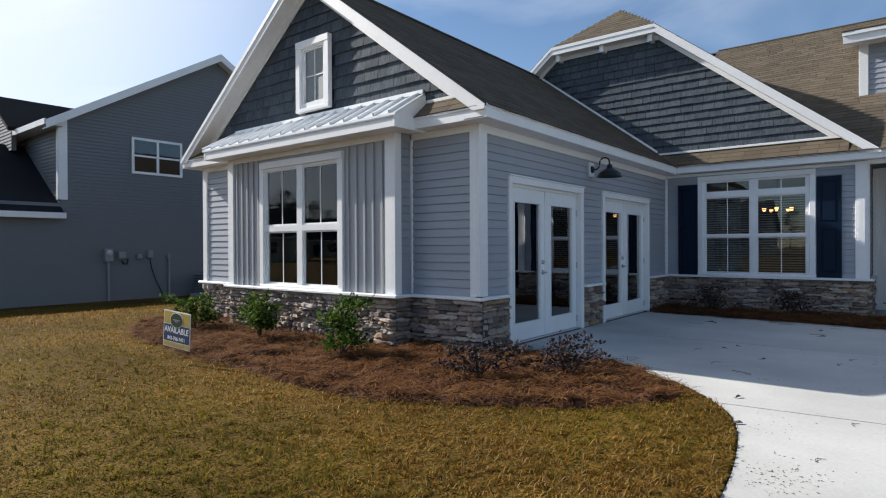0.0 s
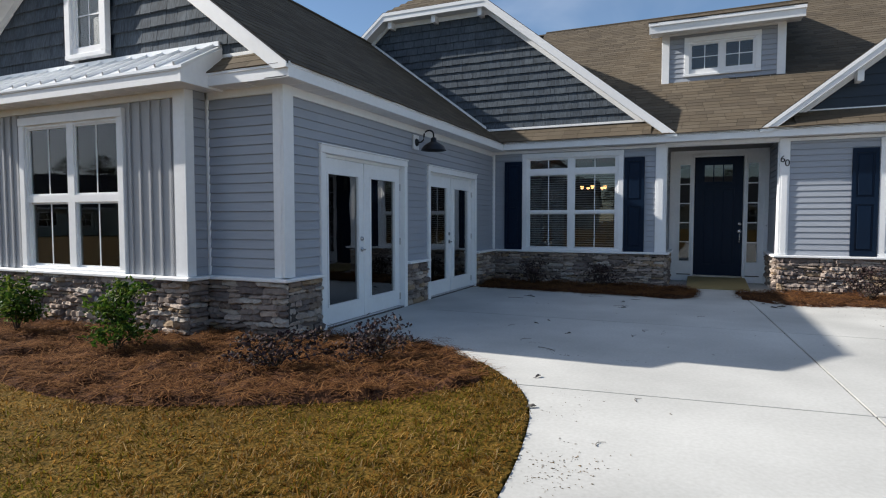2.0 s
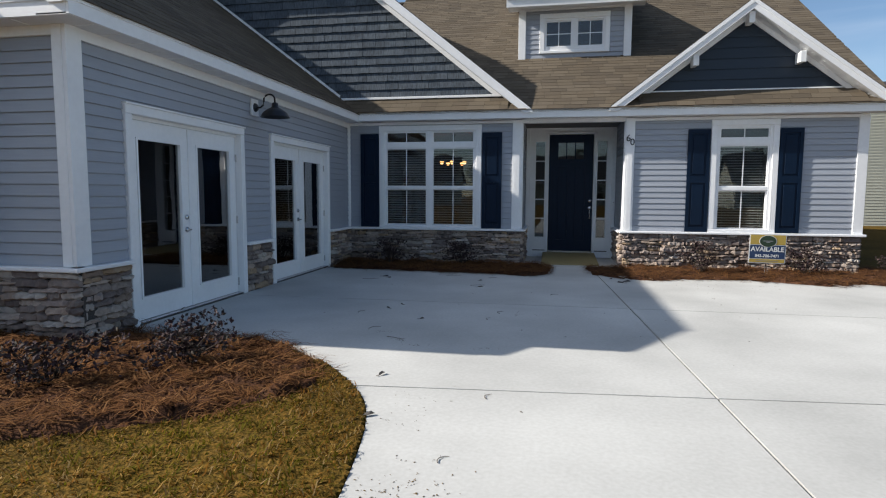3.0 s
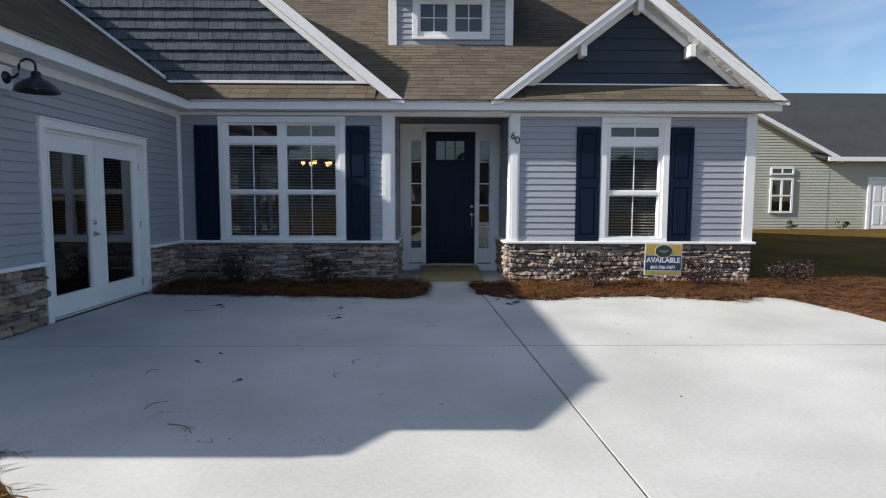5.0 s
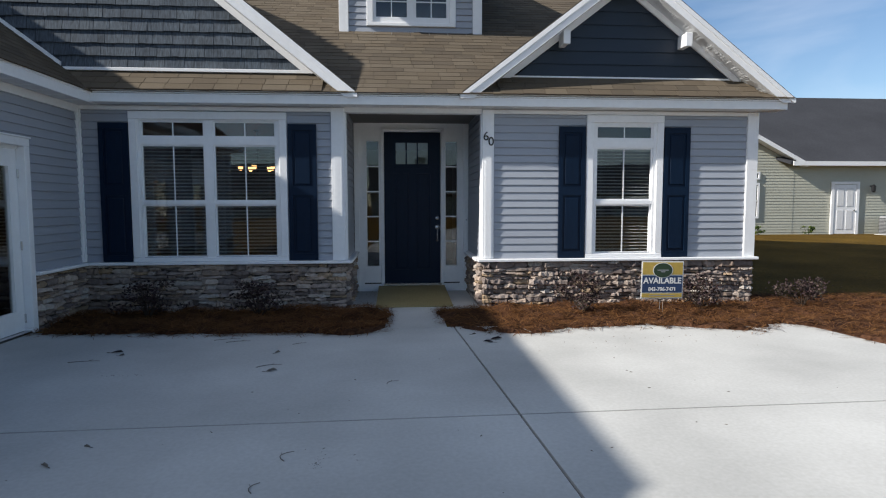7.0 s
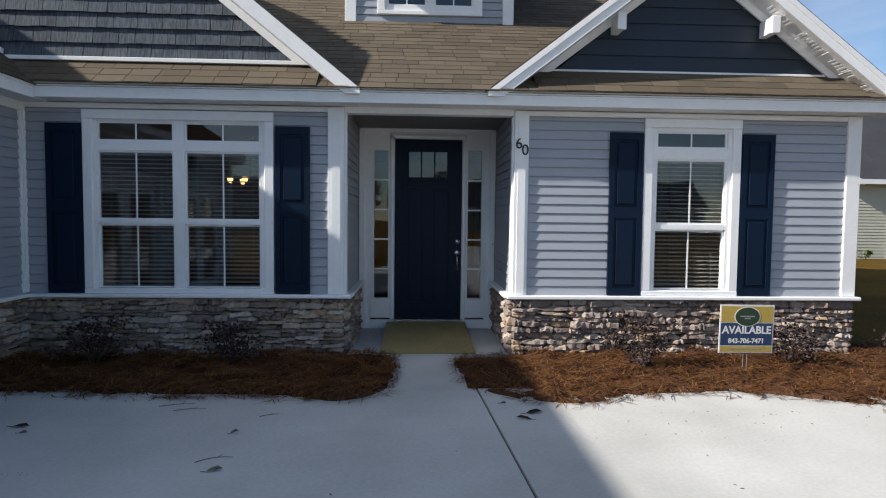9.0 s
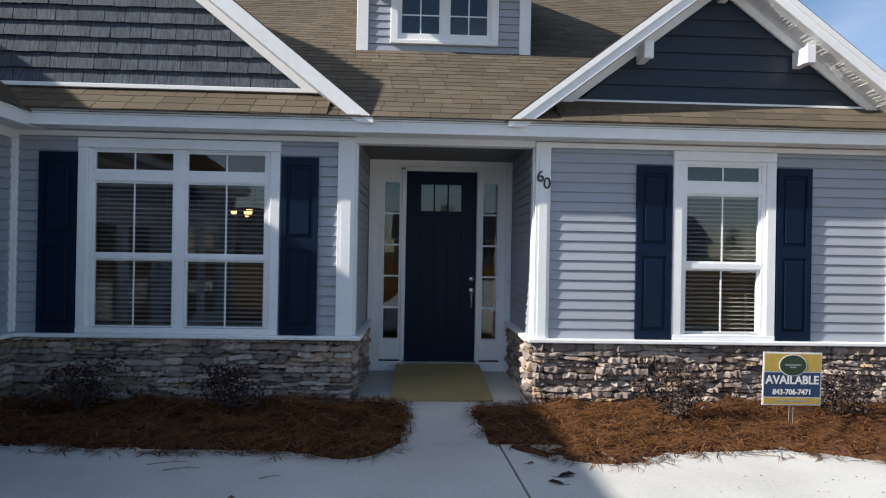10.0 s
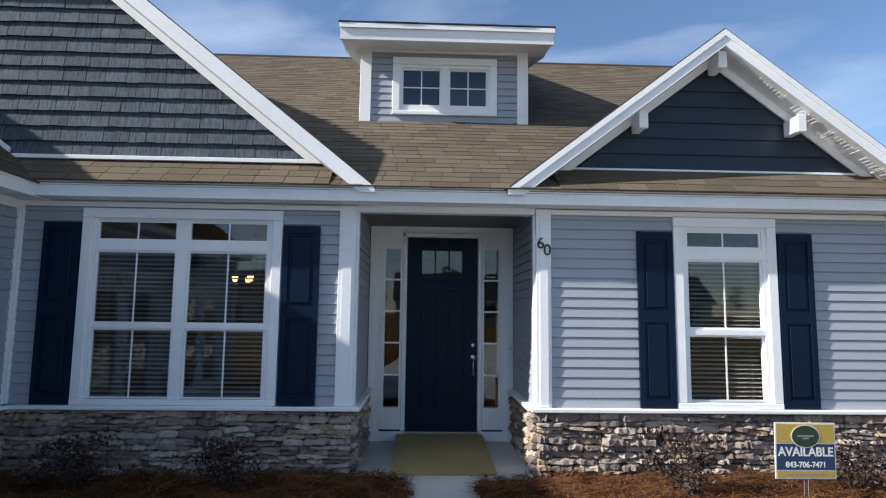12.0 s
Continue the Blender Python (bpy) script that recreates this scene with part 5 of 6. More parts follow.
ramp = thing("wooden_ramp", label="yellowish plywood ramp up to the front door", category="ramp")
part("ramp_sheet", prism(bmesh.new(), [(3.80, -0.06, -0.027), (3.80, 1.415, 0.052), (3.80, 1.415, 0.072), (3.80, -0.06, -0.010)], (1.06, 0, 0)), PLY, ramp)
bx("ramp_block", PLY, ramp, 3.85, 4.81, 1.30, 1.38, -0.028, 0.044)

# ---- chandelier in the dining room ----
ch = thing("chandelier", pose(1.68, 2.5, 0), "lit bronze chandelier with glowing shades", "chandelier")
part("stem", rod(bmesh.new(), [(0, 0, 2.668), (0, 0, 1.86)], 0.012), BLACK, ch)
part("canopy", lathe(bmesh.new(), [(0.0, 2.63), (0.05, 2.64), (0.06, 2.667)]), BLACK, ch, smooth=True)
for k in range(5):
    a = radians(72 * k + 200)
    c, sn = math.cos(a), math.sin(a)
    part("arm", rod(bmesh.new(), [(0, 0, 1.88), (0.12 * c, 0.12 * sn, 1.83), (0.24 * c, 0.24 * sn, 1.86), (0.28 * c, 0.28 * sn, 1.95)], 0.008, 6), BLACK, ch)
    part("lamp_shade", lathe(bmesh.new(), [(0.02, 1.97), (0.036, 2.0), (0.045, 2.045)], Matrix.Translation((0.28 * c, 0.28 * sn, 0)), 12), BULB, ch, "glowing glass shade", smooth=True)


# ---- planting ----
def leaf_cloud(rnd, n, centre, size, leaf, lift=0.0, spread=None):
    """Many small leaves round a set of clump centres."""
    verts, faces = [], []
    clumps = [Vector((rnd.gauss(0, 0.42), rnd.gauss(0, 0.42), rnd.uniform(-0.9, 0.95))) for _ in range(max(8, n // 30))]
    for i in range(n):
        c = rnd.choice(clumps)
        p = Vector((c.x + rnd.gauss(0, 0.17), c.y + rnd.gauss(0, 0.17), c.z + rnd.gauss(0, 0.15)))
        p = Vector((centre[0] + p.x * size[0], centre[1] + p.y * size[1], max(0.01, centre[2] + p.z * size[2])))
        l = leaf * rnd.uniform(0.6, 1.25)
        d = Vector((rnd.uniform(-1, 1), rnd.uniform(-1, 1), rnd.uniform(-0.3, 0.9))).normalized()
        w = d.cross(Vector((rnd.uniform(-1, 1), rnd.uniform(-1, 1), rnd.uniform(-1, 1)))).normalized() * l * 0.28
        up = d.cross(w).normalized() * l * 0.12
        k = len(verts)
        verts += [p, p + d * l * 0.5 + w, p + d * l, p + d * l * 0.5 - w, p + d * l * 0.5 + up]
        faces += [(k, k + 1, k + 4), (k + 1, k + 2, k + 4), (k + 2, k + 3, k + 4), (k + 3, k, k + 4)]
    return verts, faces, clumps


def shrub(m, seed, size, leaf, n, mat, label, twiggy=False):
    rnd = random.Random(seed)
    s = thing("shrub", m, label, "shrub", "foundation shrubs")
    h = size[2]
    verts, faces, clumps = leaf_cloud(rnd, n, (0, 0, h * 0.56), (size[0], size[1], h * 0.42), leaf)
    raw("crown", verts, faces, mat, s)
    for c in clumps[:14 if twiggy else 7]:
        tip = Vector((c.x * size[0], c.y * size[1], max(0.1, h * 0.56 + c.z * h * 0.42)))
        part("stem", rod(bmesh.new(), [(tip.x * 0.06, tip.y * 0.06, -0.04), (tip.x * 0.4, tip.y * 0.4, tip.z * 0.45), tip], 0.008, 5, 0.4), TWIG, s)
    return s


GREEN_LABEL, WINE_LABEL = "leafy green shrub in the pine straw", "sparse dark wine-leaved shrub in the pine straw"
for i, (x, y, sx, sz) in enumerate(((-4.62, -7.75, 0.34, 0.50), (-3.0, -7.72, 0.30, 0.58), (-1.12, -7.92, 0.30, 0.64))):
    shrub(pose(x, y, 0.0), 60 + i, (sx, sx, sz), 0.066, 1050, LEAF, GREEN_LABEL)
for i, (x, y, sx, sz) in enumerate(((0.72, -7.85, 0.38, 0.28), (1.36, -7.3, 0.36, 0.34), (1.02, -0.6, 0.34, 0.42), (2.35, -0.6, 0.34, 0.42), (6.5, -0.66, 0.30, 0.50), (8.15, -0.55, 0.34, 0.42), (9.62, -0.5, 0.30, 0.36))):
    shrub(pose(x, y, 0.0), 70 + i, (sx, sx, sz), 0.046, 750, DARK_LEAF, WINE_LABEL, True)


def inside(p, outline):
    x, y, hit = p[0], p[1], False
    for (x0, y0), (x1, y1) in zip(outline, outline[1:] + outline[:1]):
        if (y0 > y) != (y1 > y) and x < x0 + (x1 - x0) * (y - y0) / (y1 - y0):
            hit = not hit
    return hit


def needles(outline, n, seed):
    """Loose pine needles lying over a bed, a few over its edge."""
    rnd = random.Random(seed)
    xs, ys_ = [p[0] for p in outline], [p[1] for p in outline]
    verts, faces = [], []
    while n:
        x, y = rnd.uniform(min(xs), max(xs)), rnd.uniform(min(ys_), max(ys_))
        if not inside((x + rnd.gauss(0, 0.055), y + rnd.gauss(0, 0.055)), outline):
            continue
        n -= 1
        l, a, w = rnd.uniform(0.08, 0.22), 9 * noise.noise((x * 3.1, y * 3.1, 5)) + rnd.gauss(0, 0.75), rnd.uniform(0.0022, 0.0045)
        z = ground_height(x, y) + 0.055 + (-0.01 + straw_relief(x, y) + rnd.uniform(-0.005, 0.035) if inside((x, y), outline) else -0.022)
        bend = rnd.uniform(-0.35, 0.35)
        p0 = Vector((x, y, z))
        p1 = p0 + Vector((math.cos(a), math.sin(a), rnd.uniform(-0.1, 0.3))) * l * 0.5
        p2 = p1 + Vector((math.cos(a + bend), math.sin(a + bend), rnd.uniform(-0.35, 0.1))) * l * 0.5
        s = Vector((-math.sin(a), math.cos(a), 0)) * w
        k = len(verts)
        verts += [p0 - s, p0 + s, p1 + s, p1 - s, p2]
        faces += [(k, k + 1, k + 2, k + 3), (k + 3, k + 2, k + 4)]
    return tagged(raw("pine_needles", verts, faces, NEEDLE), "loose reddish pine needles", "pine straw", kind="stuff")


needles(BED_WING, 42000, 81)
needles(BED_LEFT, 14000, 82)
needles(BED_RIGHT, 30000, 83)


def grass(name, n, seed, green, length):
    """Short mown blades, thinning out with distance; green ones gather in patches."""
    rnd = random.Random(seed)
    verts, faces = [], []
    house = [(WX0 - 0.3, BY - 0.3), (0.2, BY - 0.3), (0.2, 12), (WX0 - 0.3, 12)]
    for _ in range(n):
        r, turn = 1.0 + 19 * rnd.random() ** 1.9, radians(rnd.uniform(92, 196))
        x, y = 4.3 + r * math.cos(turn), -12.2 + r * math.sin(turn)
        tuft = noise.noise((x * 7.5, y * 7.5, 4)) + 0.5 * noise.noise((x * 16, y * 16, 9))
        if tuft < -0.12 and rnd.random() < 0.5:
            continue
        rise = lawn_rise(x, y)
        patch = (0.10 if x < 1.2 else 0.0) + (0.22 if x < -0.5 and y < -9.2 else 0.0) - 9 * rise + 1.5 * noise.noise((x * 0.42, y * 0.42, 7)) + 0.45 * noise.noise((x * 1.9, y * 1.9, 2)) + rnd.gauss(0, 0.30)
        if (patch > 0.26) != green or inside((x + 0.02 * rnd.gauss(0, 1), y), DRIVE) or inside((x, y), house):
            continue
        if inside((x + rnd.gauss(0, 0.10), y + rnd.gauss(0, 0.13)), BED_WING):
            continue
        far = 1 + r * 0.07
        a, l, w = 11 * noise.noise((x * 4.5, y * 4.5, 6)) + rnd.gauss(0, 0.9), length * rnd.uniform(0.45, 1.4) * (1 + 0.8 * tuft), rnd.uniform(0.0016, 0.0038) * far
        lean = rnd.uniform(0.2, 1.1)
        p = Vector((x, y, ground_height(x, y) - 0.002 + rise))
        if rise > 0.03 and inside((x + 1.1 * l * lean * math.cos(a), y + 1.1 * l * lean * math.sin(a)), DRIVE):
            continue
        s = Vector((-math.sin(a), math.cos(a), 0)) * w
        t = Vector((math.cos(a) * lean, math.sin(a) * lean, rnd.uniform(0.3, 0.9))) * l * 0.6
        k = len(verts)
        verts += [p - s, p + s, p + t + s * 0.7, p + t - s * 0.7, p + t + Vector((t.x, t.y, t.z * rnd.uniform(-0.2, 0.6))) * 0.8]
        faces += [(k, k + 1, k + 2, k + 3), (k + 3, k + 2, k + 4)]
    return tagged(raw(name, verts, faces, GREEN_GRASS if green else GRASS), "short winter grass, " + ("still green" if green else "dry and straw-coloured"), "grass", kind="stuff")


grass("grass_dry", 390000, 91, False, 0.047)
grass("grass_green", 370000, 92, True, 0.046)


# ---- neighbours ----
def far_window(m, w, h, parent, cols=2, label="white far window"):
    f = thing("window", m, "")
    f.parent = parent
    bm = bmesh.new()
    holes = [(-w / 2 + 0.08 + (w - 0.08) * k / cols, -w / 2 + (w - 0.08) * (k + 1) / cols, lo, hi) for k in range(cols) for lo, hi in ((0.08, h / 2 - 0.03), (h / 2 + 0.03, h - 0.08))]
    for a, b, c, d in rectangles(-w / 2, w / 2, 0, h, holes):
        box(bm, a, b, -0.05, 0.0, c, d)
    part("window_frame", bm, WHITE, f)
    for a, b, c, d in holes:
        bx("pane", GLASS_DARK, f, a, b, -0.02, -0.015, c, d)
    # Black plate in place of an unlit room; the wall behind is solid.
    bx("dark_room_plate", BLACK, f, -w / 2 + 0.05, w / 2 - 0.05, -0.004, -0.001, 0.05, h - 0.05)
    return f


def lap_wall(name, parent, m, outline, mat, lap):
    """A far wall of real lap courses, clipped to a convex outline."""
    w = gable_wall(name, Matrix(), outline, mat, "")
    for key in ("category", "kind", "label"):
        if key in w:
            del w[key]
    w.parent = parent
    w.matrix_local = m
    verts, faces = [], []
    z, top = min(v for _, v in outline), max(v for _, v in outline)
    while z < top - 0.01:
        a, b = limits(outline, z + 0.004), limits(outline, min(z + lap, top - 0.004))
        if a and b:
            n = len(verts)
            verts += [(a[0], -0.022, z), (a[1], -0.022, z), (b[1], -0.005, z + lap), (b[0], -0.005, z + lap), (a[0], 0, z), (a[1], 0, z)]
            faces += [(n, n + 1, n + 2, n + 3), (n + 4, n + 5, n + 1, n)]
        z += lap
    tagged(raw("siding_rest", verts, faces, mat, w), kind="stuff")
    return w


def roof_slab(parent, pts, mat, thick=0.12):
    bm = bmesh.new()
    prism(bm, pts, (0, 0, -thick))
    return part("roof", bm, mat, parent)


def west_house():
    g = thing("grey_house", label="two-storey grey-sided neighbour house with black roofs", category="house")
    X, Z0 = -16.0, -0.6
    east = pose(X, 0, 0, 0, 0, 90)
    lap_wall("wall", g, east, [(-5.8, Z0), (4.4, Z0), (4.4, 5.2), (-0.7, 8.2), (-5.8, 5.2)], GREY_FAR, 0.11)
    lap_wall("wall", g, pose(0, -5.8, 0), [(X - 9.0, Z0), (X, Z0), (X, 5.2), (X - 9.0, 5.2)], GREY_FAR, 0.11)
    lap_wall("wall", g, east, [(-13.0, Z0), (-5.8, Z0), (-5.8, 2.5), (-13.0, 2.5)], GREY_FAR, 0.11)
    bx("corner_board", WHITE, g, X - 0.02, X + 0.05, -5.86, -5.62, 2.7, 5.2)
    bx("corner_board", WHITE, g, X - 0.12, X + 0.02, -5.87, -5.8, 2.7, 5.2)
    for y0, z0, y1, z1 in ((-6.25, 5.0, -0.7, 8.3), (4.85, 5.0, -0.7, 8.3)):
        roof_slab(g, [(X + 0.3, y0, z0), (X + 0.3, y1, z1), (X - 9.3, y1, z1), (X - 9.3, y0, z0)], ROOF_BLACK)
        part("rake_board", board(bmesh.new(), (X + 0.3, y0, z0), (X + 0.3, y1, z1), 0.26, 0.0, (0.04, 0, 0)), WHITE, g)
        part("soffit", board(bmesh.new(), (X, y0, z0), (X, y1, z1), 0.26, 0.22, (0.3, 0, 0)), SOFFIT, g)
    bx("fascia", WHITE, g, X - 9.3, X + 0.3, -6.3, -6.26, 4.86, 5.03)
    bx("soffit", SOFFIT, g, X - 9.3, X + 0.3, -6.26, -5.8, 4.86, 4.9)
    # garage block
    for x0, z0, x1, z1 in ((X + 0.3, 2.3, X - 3.2, 4.65), (X - 6.7, 2.3, X - 3.2, 4.65)):
        roof_slab(g, [(x0, -13.2, z0), (x0, -5.8, z0), (x1, -5.8, z1), (x1, -13.2, z1)], ROOF_BLACK)
    bx("fascia", WHITE, g, X + 0.28, X + 0.33, -13.2, -5.75, 2.12, 2.29)
    bx("soffit", SOFFIT, g, X, X + 0.28, -13.2, -5.8, 2.12, 2.15)
    lap_wall("wall", g, pose(0, -13.0, 0), [(X - 6.4, Z0), (X, Z0), (X, 2.3), (X - 3.2, 4.5), (X - 6.4, 2.3)], GREY_FAR, 0.11)
    # upper cross gable
    for x0, x1 in ((-18.3, -20.4), (-22.5, -20.4)):
        roof_slab(g, [(x0, -6.5, 5.1), (x1, -6.5, 6.45), (x1, -2.6, 6.45), (x0, -2.6, 5.1)], ROOF_BLACK)
    lap_wall("wall", g, pose(0, -6.3, 0), [(-22.2, 4.4), (-18.6, 4.4), (-18.6, 5.0), (-20.4, 6.2), (-22.2, 5.0)], GREY_FAR, 0.11)
    far_window(pose(X + 0.02, -2.9, 3.68, 0, 0, 90), 1.7, 1.2, g)
    return g


west_house()


def utility(name, label, y, z, w, h, d=0.14, pipe=True):
    u = thing(name, pose(-15.97, y, z), label, "utility box", "utility boxes")
    bx("box", GREY_BOX, u, 0.0, d, -w / 2, w / 2, -h / 2, h / 2, bevel=0.015)
    bx("cover", GREY_BOX, u, d, d + 0.02, -w / 2 + 0.02, w / 2 - 0.02, -h / 2 + 0.02, h / 2 - 0.02, bevel=0.006)
    if pipe:
        part("conduit", rod(bmesh.new(), [(0.06, 0, -h / 2), (0.06, 0, -0.45 - z)], 0.035, 8), GREY_BOX, u)
    return u


mt = utility("electric_meter", "grey electric meter with a conduit on the grey siding", -4.5, 1.0, 0.26, 0.42)
part("meter_glass", lathe(bmesh.new(), [(0, 0.08), (0.07, 0.07), (0.09, 0.0)], Matrix.Translation((0.16, 0, 0.08)) @ Matrix.Rotation(radians(90), 4, "Y")), BLIND, mt, smooth=True)
utility("utility_box", "grey utility box on the grey siding", -4.1, 1.0, 0.24, 0.24, 0.12, False)
utility("utility_box", "small grey cable box on the grey siding", -3.55, 0.95, 0.16, 0.18, 0.1, False)
cb = utility("utility_box", "small grey cable box with a drooping cable", -3.2, 1.02, 0.18, 0.26, 0.12, False)
part("cable", rod(bmesh.new(), [(0.05, 0, -0.12), (0.06, 0.06, -0.5), (0.06, 0.2, -0.9), (0.06, 0.42, -1.35)], 0.018, 6), BLACK, cb)
part("cable", rod(bmesh.new(), [(0.05, -0.9, -0.2), (0.10, -0.85, -0.3), (0.10, -0.75, -0.3), (0.05, -0.7, -0.15)], 0.03, 6), BLACK, cb)
utility("utility_box", "small grey outlet box on the grey siding", -2.55, 0.95, 0.14, 0.16, 0.08, True)
utility("wall_vent", "small white dryer vent on the grey siding", -7.55, 0.12, 0.18, 0.2, 0.08, False)


def air_conditioner(m, label):
    a = thing("air_conditioner", m, label, "air conditioner", "air conditioners")
    bx("base_pad", CONCRETE, a, -0.48, 0.48, -0.48, 0.48, -0.12, 0.06, bevel=0.01)
    bx("casing", GREY_BOX, a, -0.4, 0.4, -0.4, 0.4, 0.06, 0.78, bevel=0.05)
    part("fan_grille", lathe(bmesh.new(), [(0, 0.80), (0.3, 0.80), (0.34, 0.78)]), BLACK, a)
    fin = bpy.data.meshes.new("louver")
    bm = box(bmesh.new(), -0.37, 0.37, -0.006, 0.006, -0.012, 0.012)
    bm.to_mesh(fin)
    bm.free()
    fin.materials.append(BLACK)
    for k in range(11):
        for ang in (0, 90, 180, 270):
            o = new("louver", fin)
            o.parent = a
            o.matrix_local = pose(0, 0, 0, 0, 0, ang) @ pose(0, -0.403, 0.14 + 0.055 * k)
    return a


ac = air_conditioner(pose(-15.2, -1.45, -0.42), "dark grey air conditioner beside the grey house")
copy_thing(ac, pose(23.8, 13.6, 0.1))["label"] = "dark grey air conditioner beside the sage house"


def east_house():
    Y, Z0 = 14.5, 0.0
    g = thing("sage_house", label="single-storey sage-sided neighbour house with charcoal roof", category="house")
    lap_wall("wall", g, pose(0, Y, 0), [(8.2, Z0), (20.1, Z0), (20.1, 3.0), (14.15, 6.08), (8.2, 3.0)], SAGE, 0.115)
    lap_wall("wall", g, pose(0, Y + 0.01, 0), [(20.1, Z0), (36.0, Z0), (36.0, 3.0), (20.1, 3.0)], SAGE, 0.115)
    lap_wall("wall", g, pose(36.0, Y + 0.01, 0, 0, 0, 90), [(0, Z0), (11.0, Z0), (11.0, 3.0), (0, 3.0)], SAGE, 0.115)
    for x0, x1 in ((20.4, 14.15), (7.9, 14.15)):
        roof_slab(g, [(x0, Y - 0.35, 3.02), (x1, Y - 0.35, 6.26), (x1, Y + 12, 6.26), (x0, Y + 12, 3.02)], ROOF_SLATE)
        part("rake_board", board(bmesh.new(), (x0, Y - 0.35, 3.02), (x1, Y - 0.35, 6.26), 0.17, 0.0, (0, -0.04, 0)), WHITE, g)
        part("soffit", board(bmesh.new(), (x0, Y - 0.35, 3.02), (x1, Y - 0.35, 6.26), 0.17, 0.14, (0, 0.35, 0)), SOFFIT, g)
    roof_slab(g, [(19.7, Y - 0.35, 3.06), (36.4, Y - 0.35, 3.06), (36.4, Y + 5.25, 6.6), (13.9, Y + 5.25, 6.6), (13.9, Y + 4.6, 6.2)], ROOF_SLATE)
    roof_slab(g, [(13.9, Y + 12, 3.0), (36.4, Y + 12, 3.06), (36.4, Y + 5.25, 6.6), (13.9, Y + 5.25, 6.6)], ROOF_SLATE)
    bx("fascia", WHITE, g, 19.8, 36.4, Y - 0.4, Y - 0.36, 2.90, 3.07)
    bx("soffit", SOFFIT, g, 20.1, 36.4, Y - 0.36, Y, 2.90, 2.92)
    far_window(pose(18.15, Y - 0.03, 0.80), 0.95, 1.42, g)
    tr = thing("window", pose(18.15, Y - 0.03, 2.36))
    tr.parent = g
    bm = bmesh.new()
    for a, b, c, d in rectangles(-0.475, 0.475, 0, 0.30, [(-0.41, -0.02, 0.06, 0.24), (0.02, 0.41, 0.06, 0.24)]):
        box(bm, a, b, -0.05, 0, c, d)
    part("window_frame", bm, WHITE, tr)
    bx("pane", GLASS_DARK, tr, -0.41, 0.41, -0.02, -0.015, 0.06, 0.24)
    # Black plate again painted for the dark room behind the transom.
    bx("dark_room_plate", BLACK, tr, -0.43, 0.43, -0.004, -0.001, 0.04, 0.26)
    X = 21.84
    d = bx("door", WHITE, g, X, X + 0.92, Y - 0.06, Y - 0.03, 0.16, 2.16)
    for a, b, lo, hi in ((0.12, 0.40, 1.28, 2.02), (0.52, 0.80, 1.28, 2.02), (0.12, 0.40, 0.34, 1.12), (0.52, 0.80, 0.34, 1.12)):
        bx("door_panel", SOFFIT, d, X + a, X + b, Y - 0.072, Y - 0.06, lo, hi, bevel=0.004)
    part("knob", lathe(bmesh.new(), [(0, 0.06), (0.03, 0.05), (0.03, 0.02), (0.012, 0)], Matrix.Translation((X + 0.85, Y - 0.06, 1.12)) @ Matrix.Rotation(radians(90), 4, "X"), 10), CHROME, d)
    for x0, x1, z0, z1 in ((X - 0.14, X - 0.02, 0.14, 2.28), (X + 0.94, X + 1.06, 0.14, 2.28), (X - 0.02, X + 0.94, 2.18, 2.28)):
        bx("door_casing", WHITE, g, x0, x1, Y - 0.08, Y - 0.02, z0, z1)
    return g


east_house()
wlamp = thing("wall_lantern", pose(23.4, 14.45, 2.0), "black wall lantern on the sage siding", "wall lamp")
part("lantern_body", lathe(bmesh.new(), [(0.02, 0.16), (0.085, 0.09), (0.075, -0.11), (0.03, -0.16)], Matrix.Translation((0, -0.14, 0)), 8), BLACK, wlamp)
bx("arm", BLACK, wlamp, -0.02, 0.02, -0.14, 0.04, 0.08, 0.12)
for i, (x, y) in enumerate(((18.3, 13.9), (20.4, 13.95))):
    shrub(pose(x, y, ground_height(x, y)), 120 + i, (0.26, 0.26, 0.34), 0.07, 220, LEAF, "small yellow-green shrub beside the sage house")


# ---- across the street: what the window panes mirror ----
def street_house(m, mat, roof):
    g = thing("street_house", m, "plain sided house across the street", "house", "houses across the street")
    lap_wall("wall", g, pose(0, 0, 0), [(-7, -0.1), (7, -0.1), (7, 3.0), (-7, 3.0)], mat, 0.15)
    lap_wall("wall", g, pose(7, 0, 0, 0, 0, 90), [(0, -0.1), (9, -0.1), (9, 3.0), (4.5, 6.4), (0, 3.0)], mat, 0.15)
    lap_wall("wall", g, pose(-7, 9, 0, 0, 0, -90), [(0, -0.1), (9, -0.1), (9, 3.0), (4.5, 6.4), (0, 3.0)], mat, 0.15)
    roof_slab(g, [(-7.4, -0.5, 2.9), (7.4, -0.5, 2.9), (7.4, 4.5, 6.6), (-7.4, 4.5, 6.6)], roof)
    roof_slab(g, [(-7.4, 9.5, 2.9), (7.4, 9.5, 2.9), (7.4, 4.5, 6.6), (-7.4, 4.5, 6.6)], roof)
    bx("fascia", WHITE, g, -7.4, 7.4, -0.55, -0.51, 2.7, 2.92)
    for x in (-4.5, -1.2, 4.0):
        far_window(pose(x, -0.03, 0.9), 1.6, 1.5, g)
    bx("door", NAVY, g, 1.1, 2.1, -0.06, -0.03, 0, 2.1)
    return g


st = street_house(pose(8, -62, 0, 0, 0, 180), SAGE, ROOF_SLATE)
copy_thing(st, pose(-16, -64, 0, 0, 0, 180))
copy_thing(st, pose(32, -63, 0, 0, 0, 180))


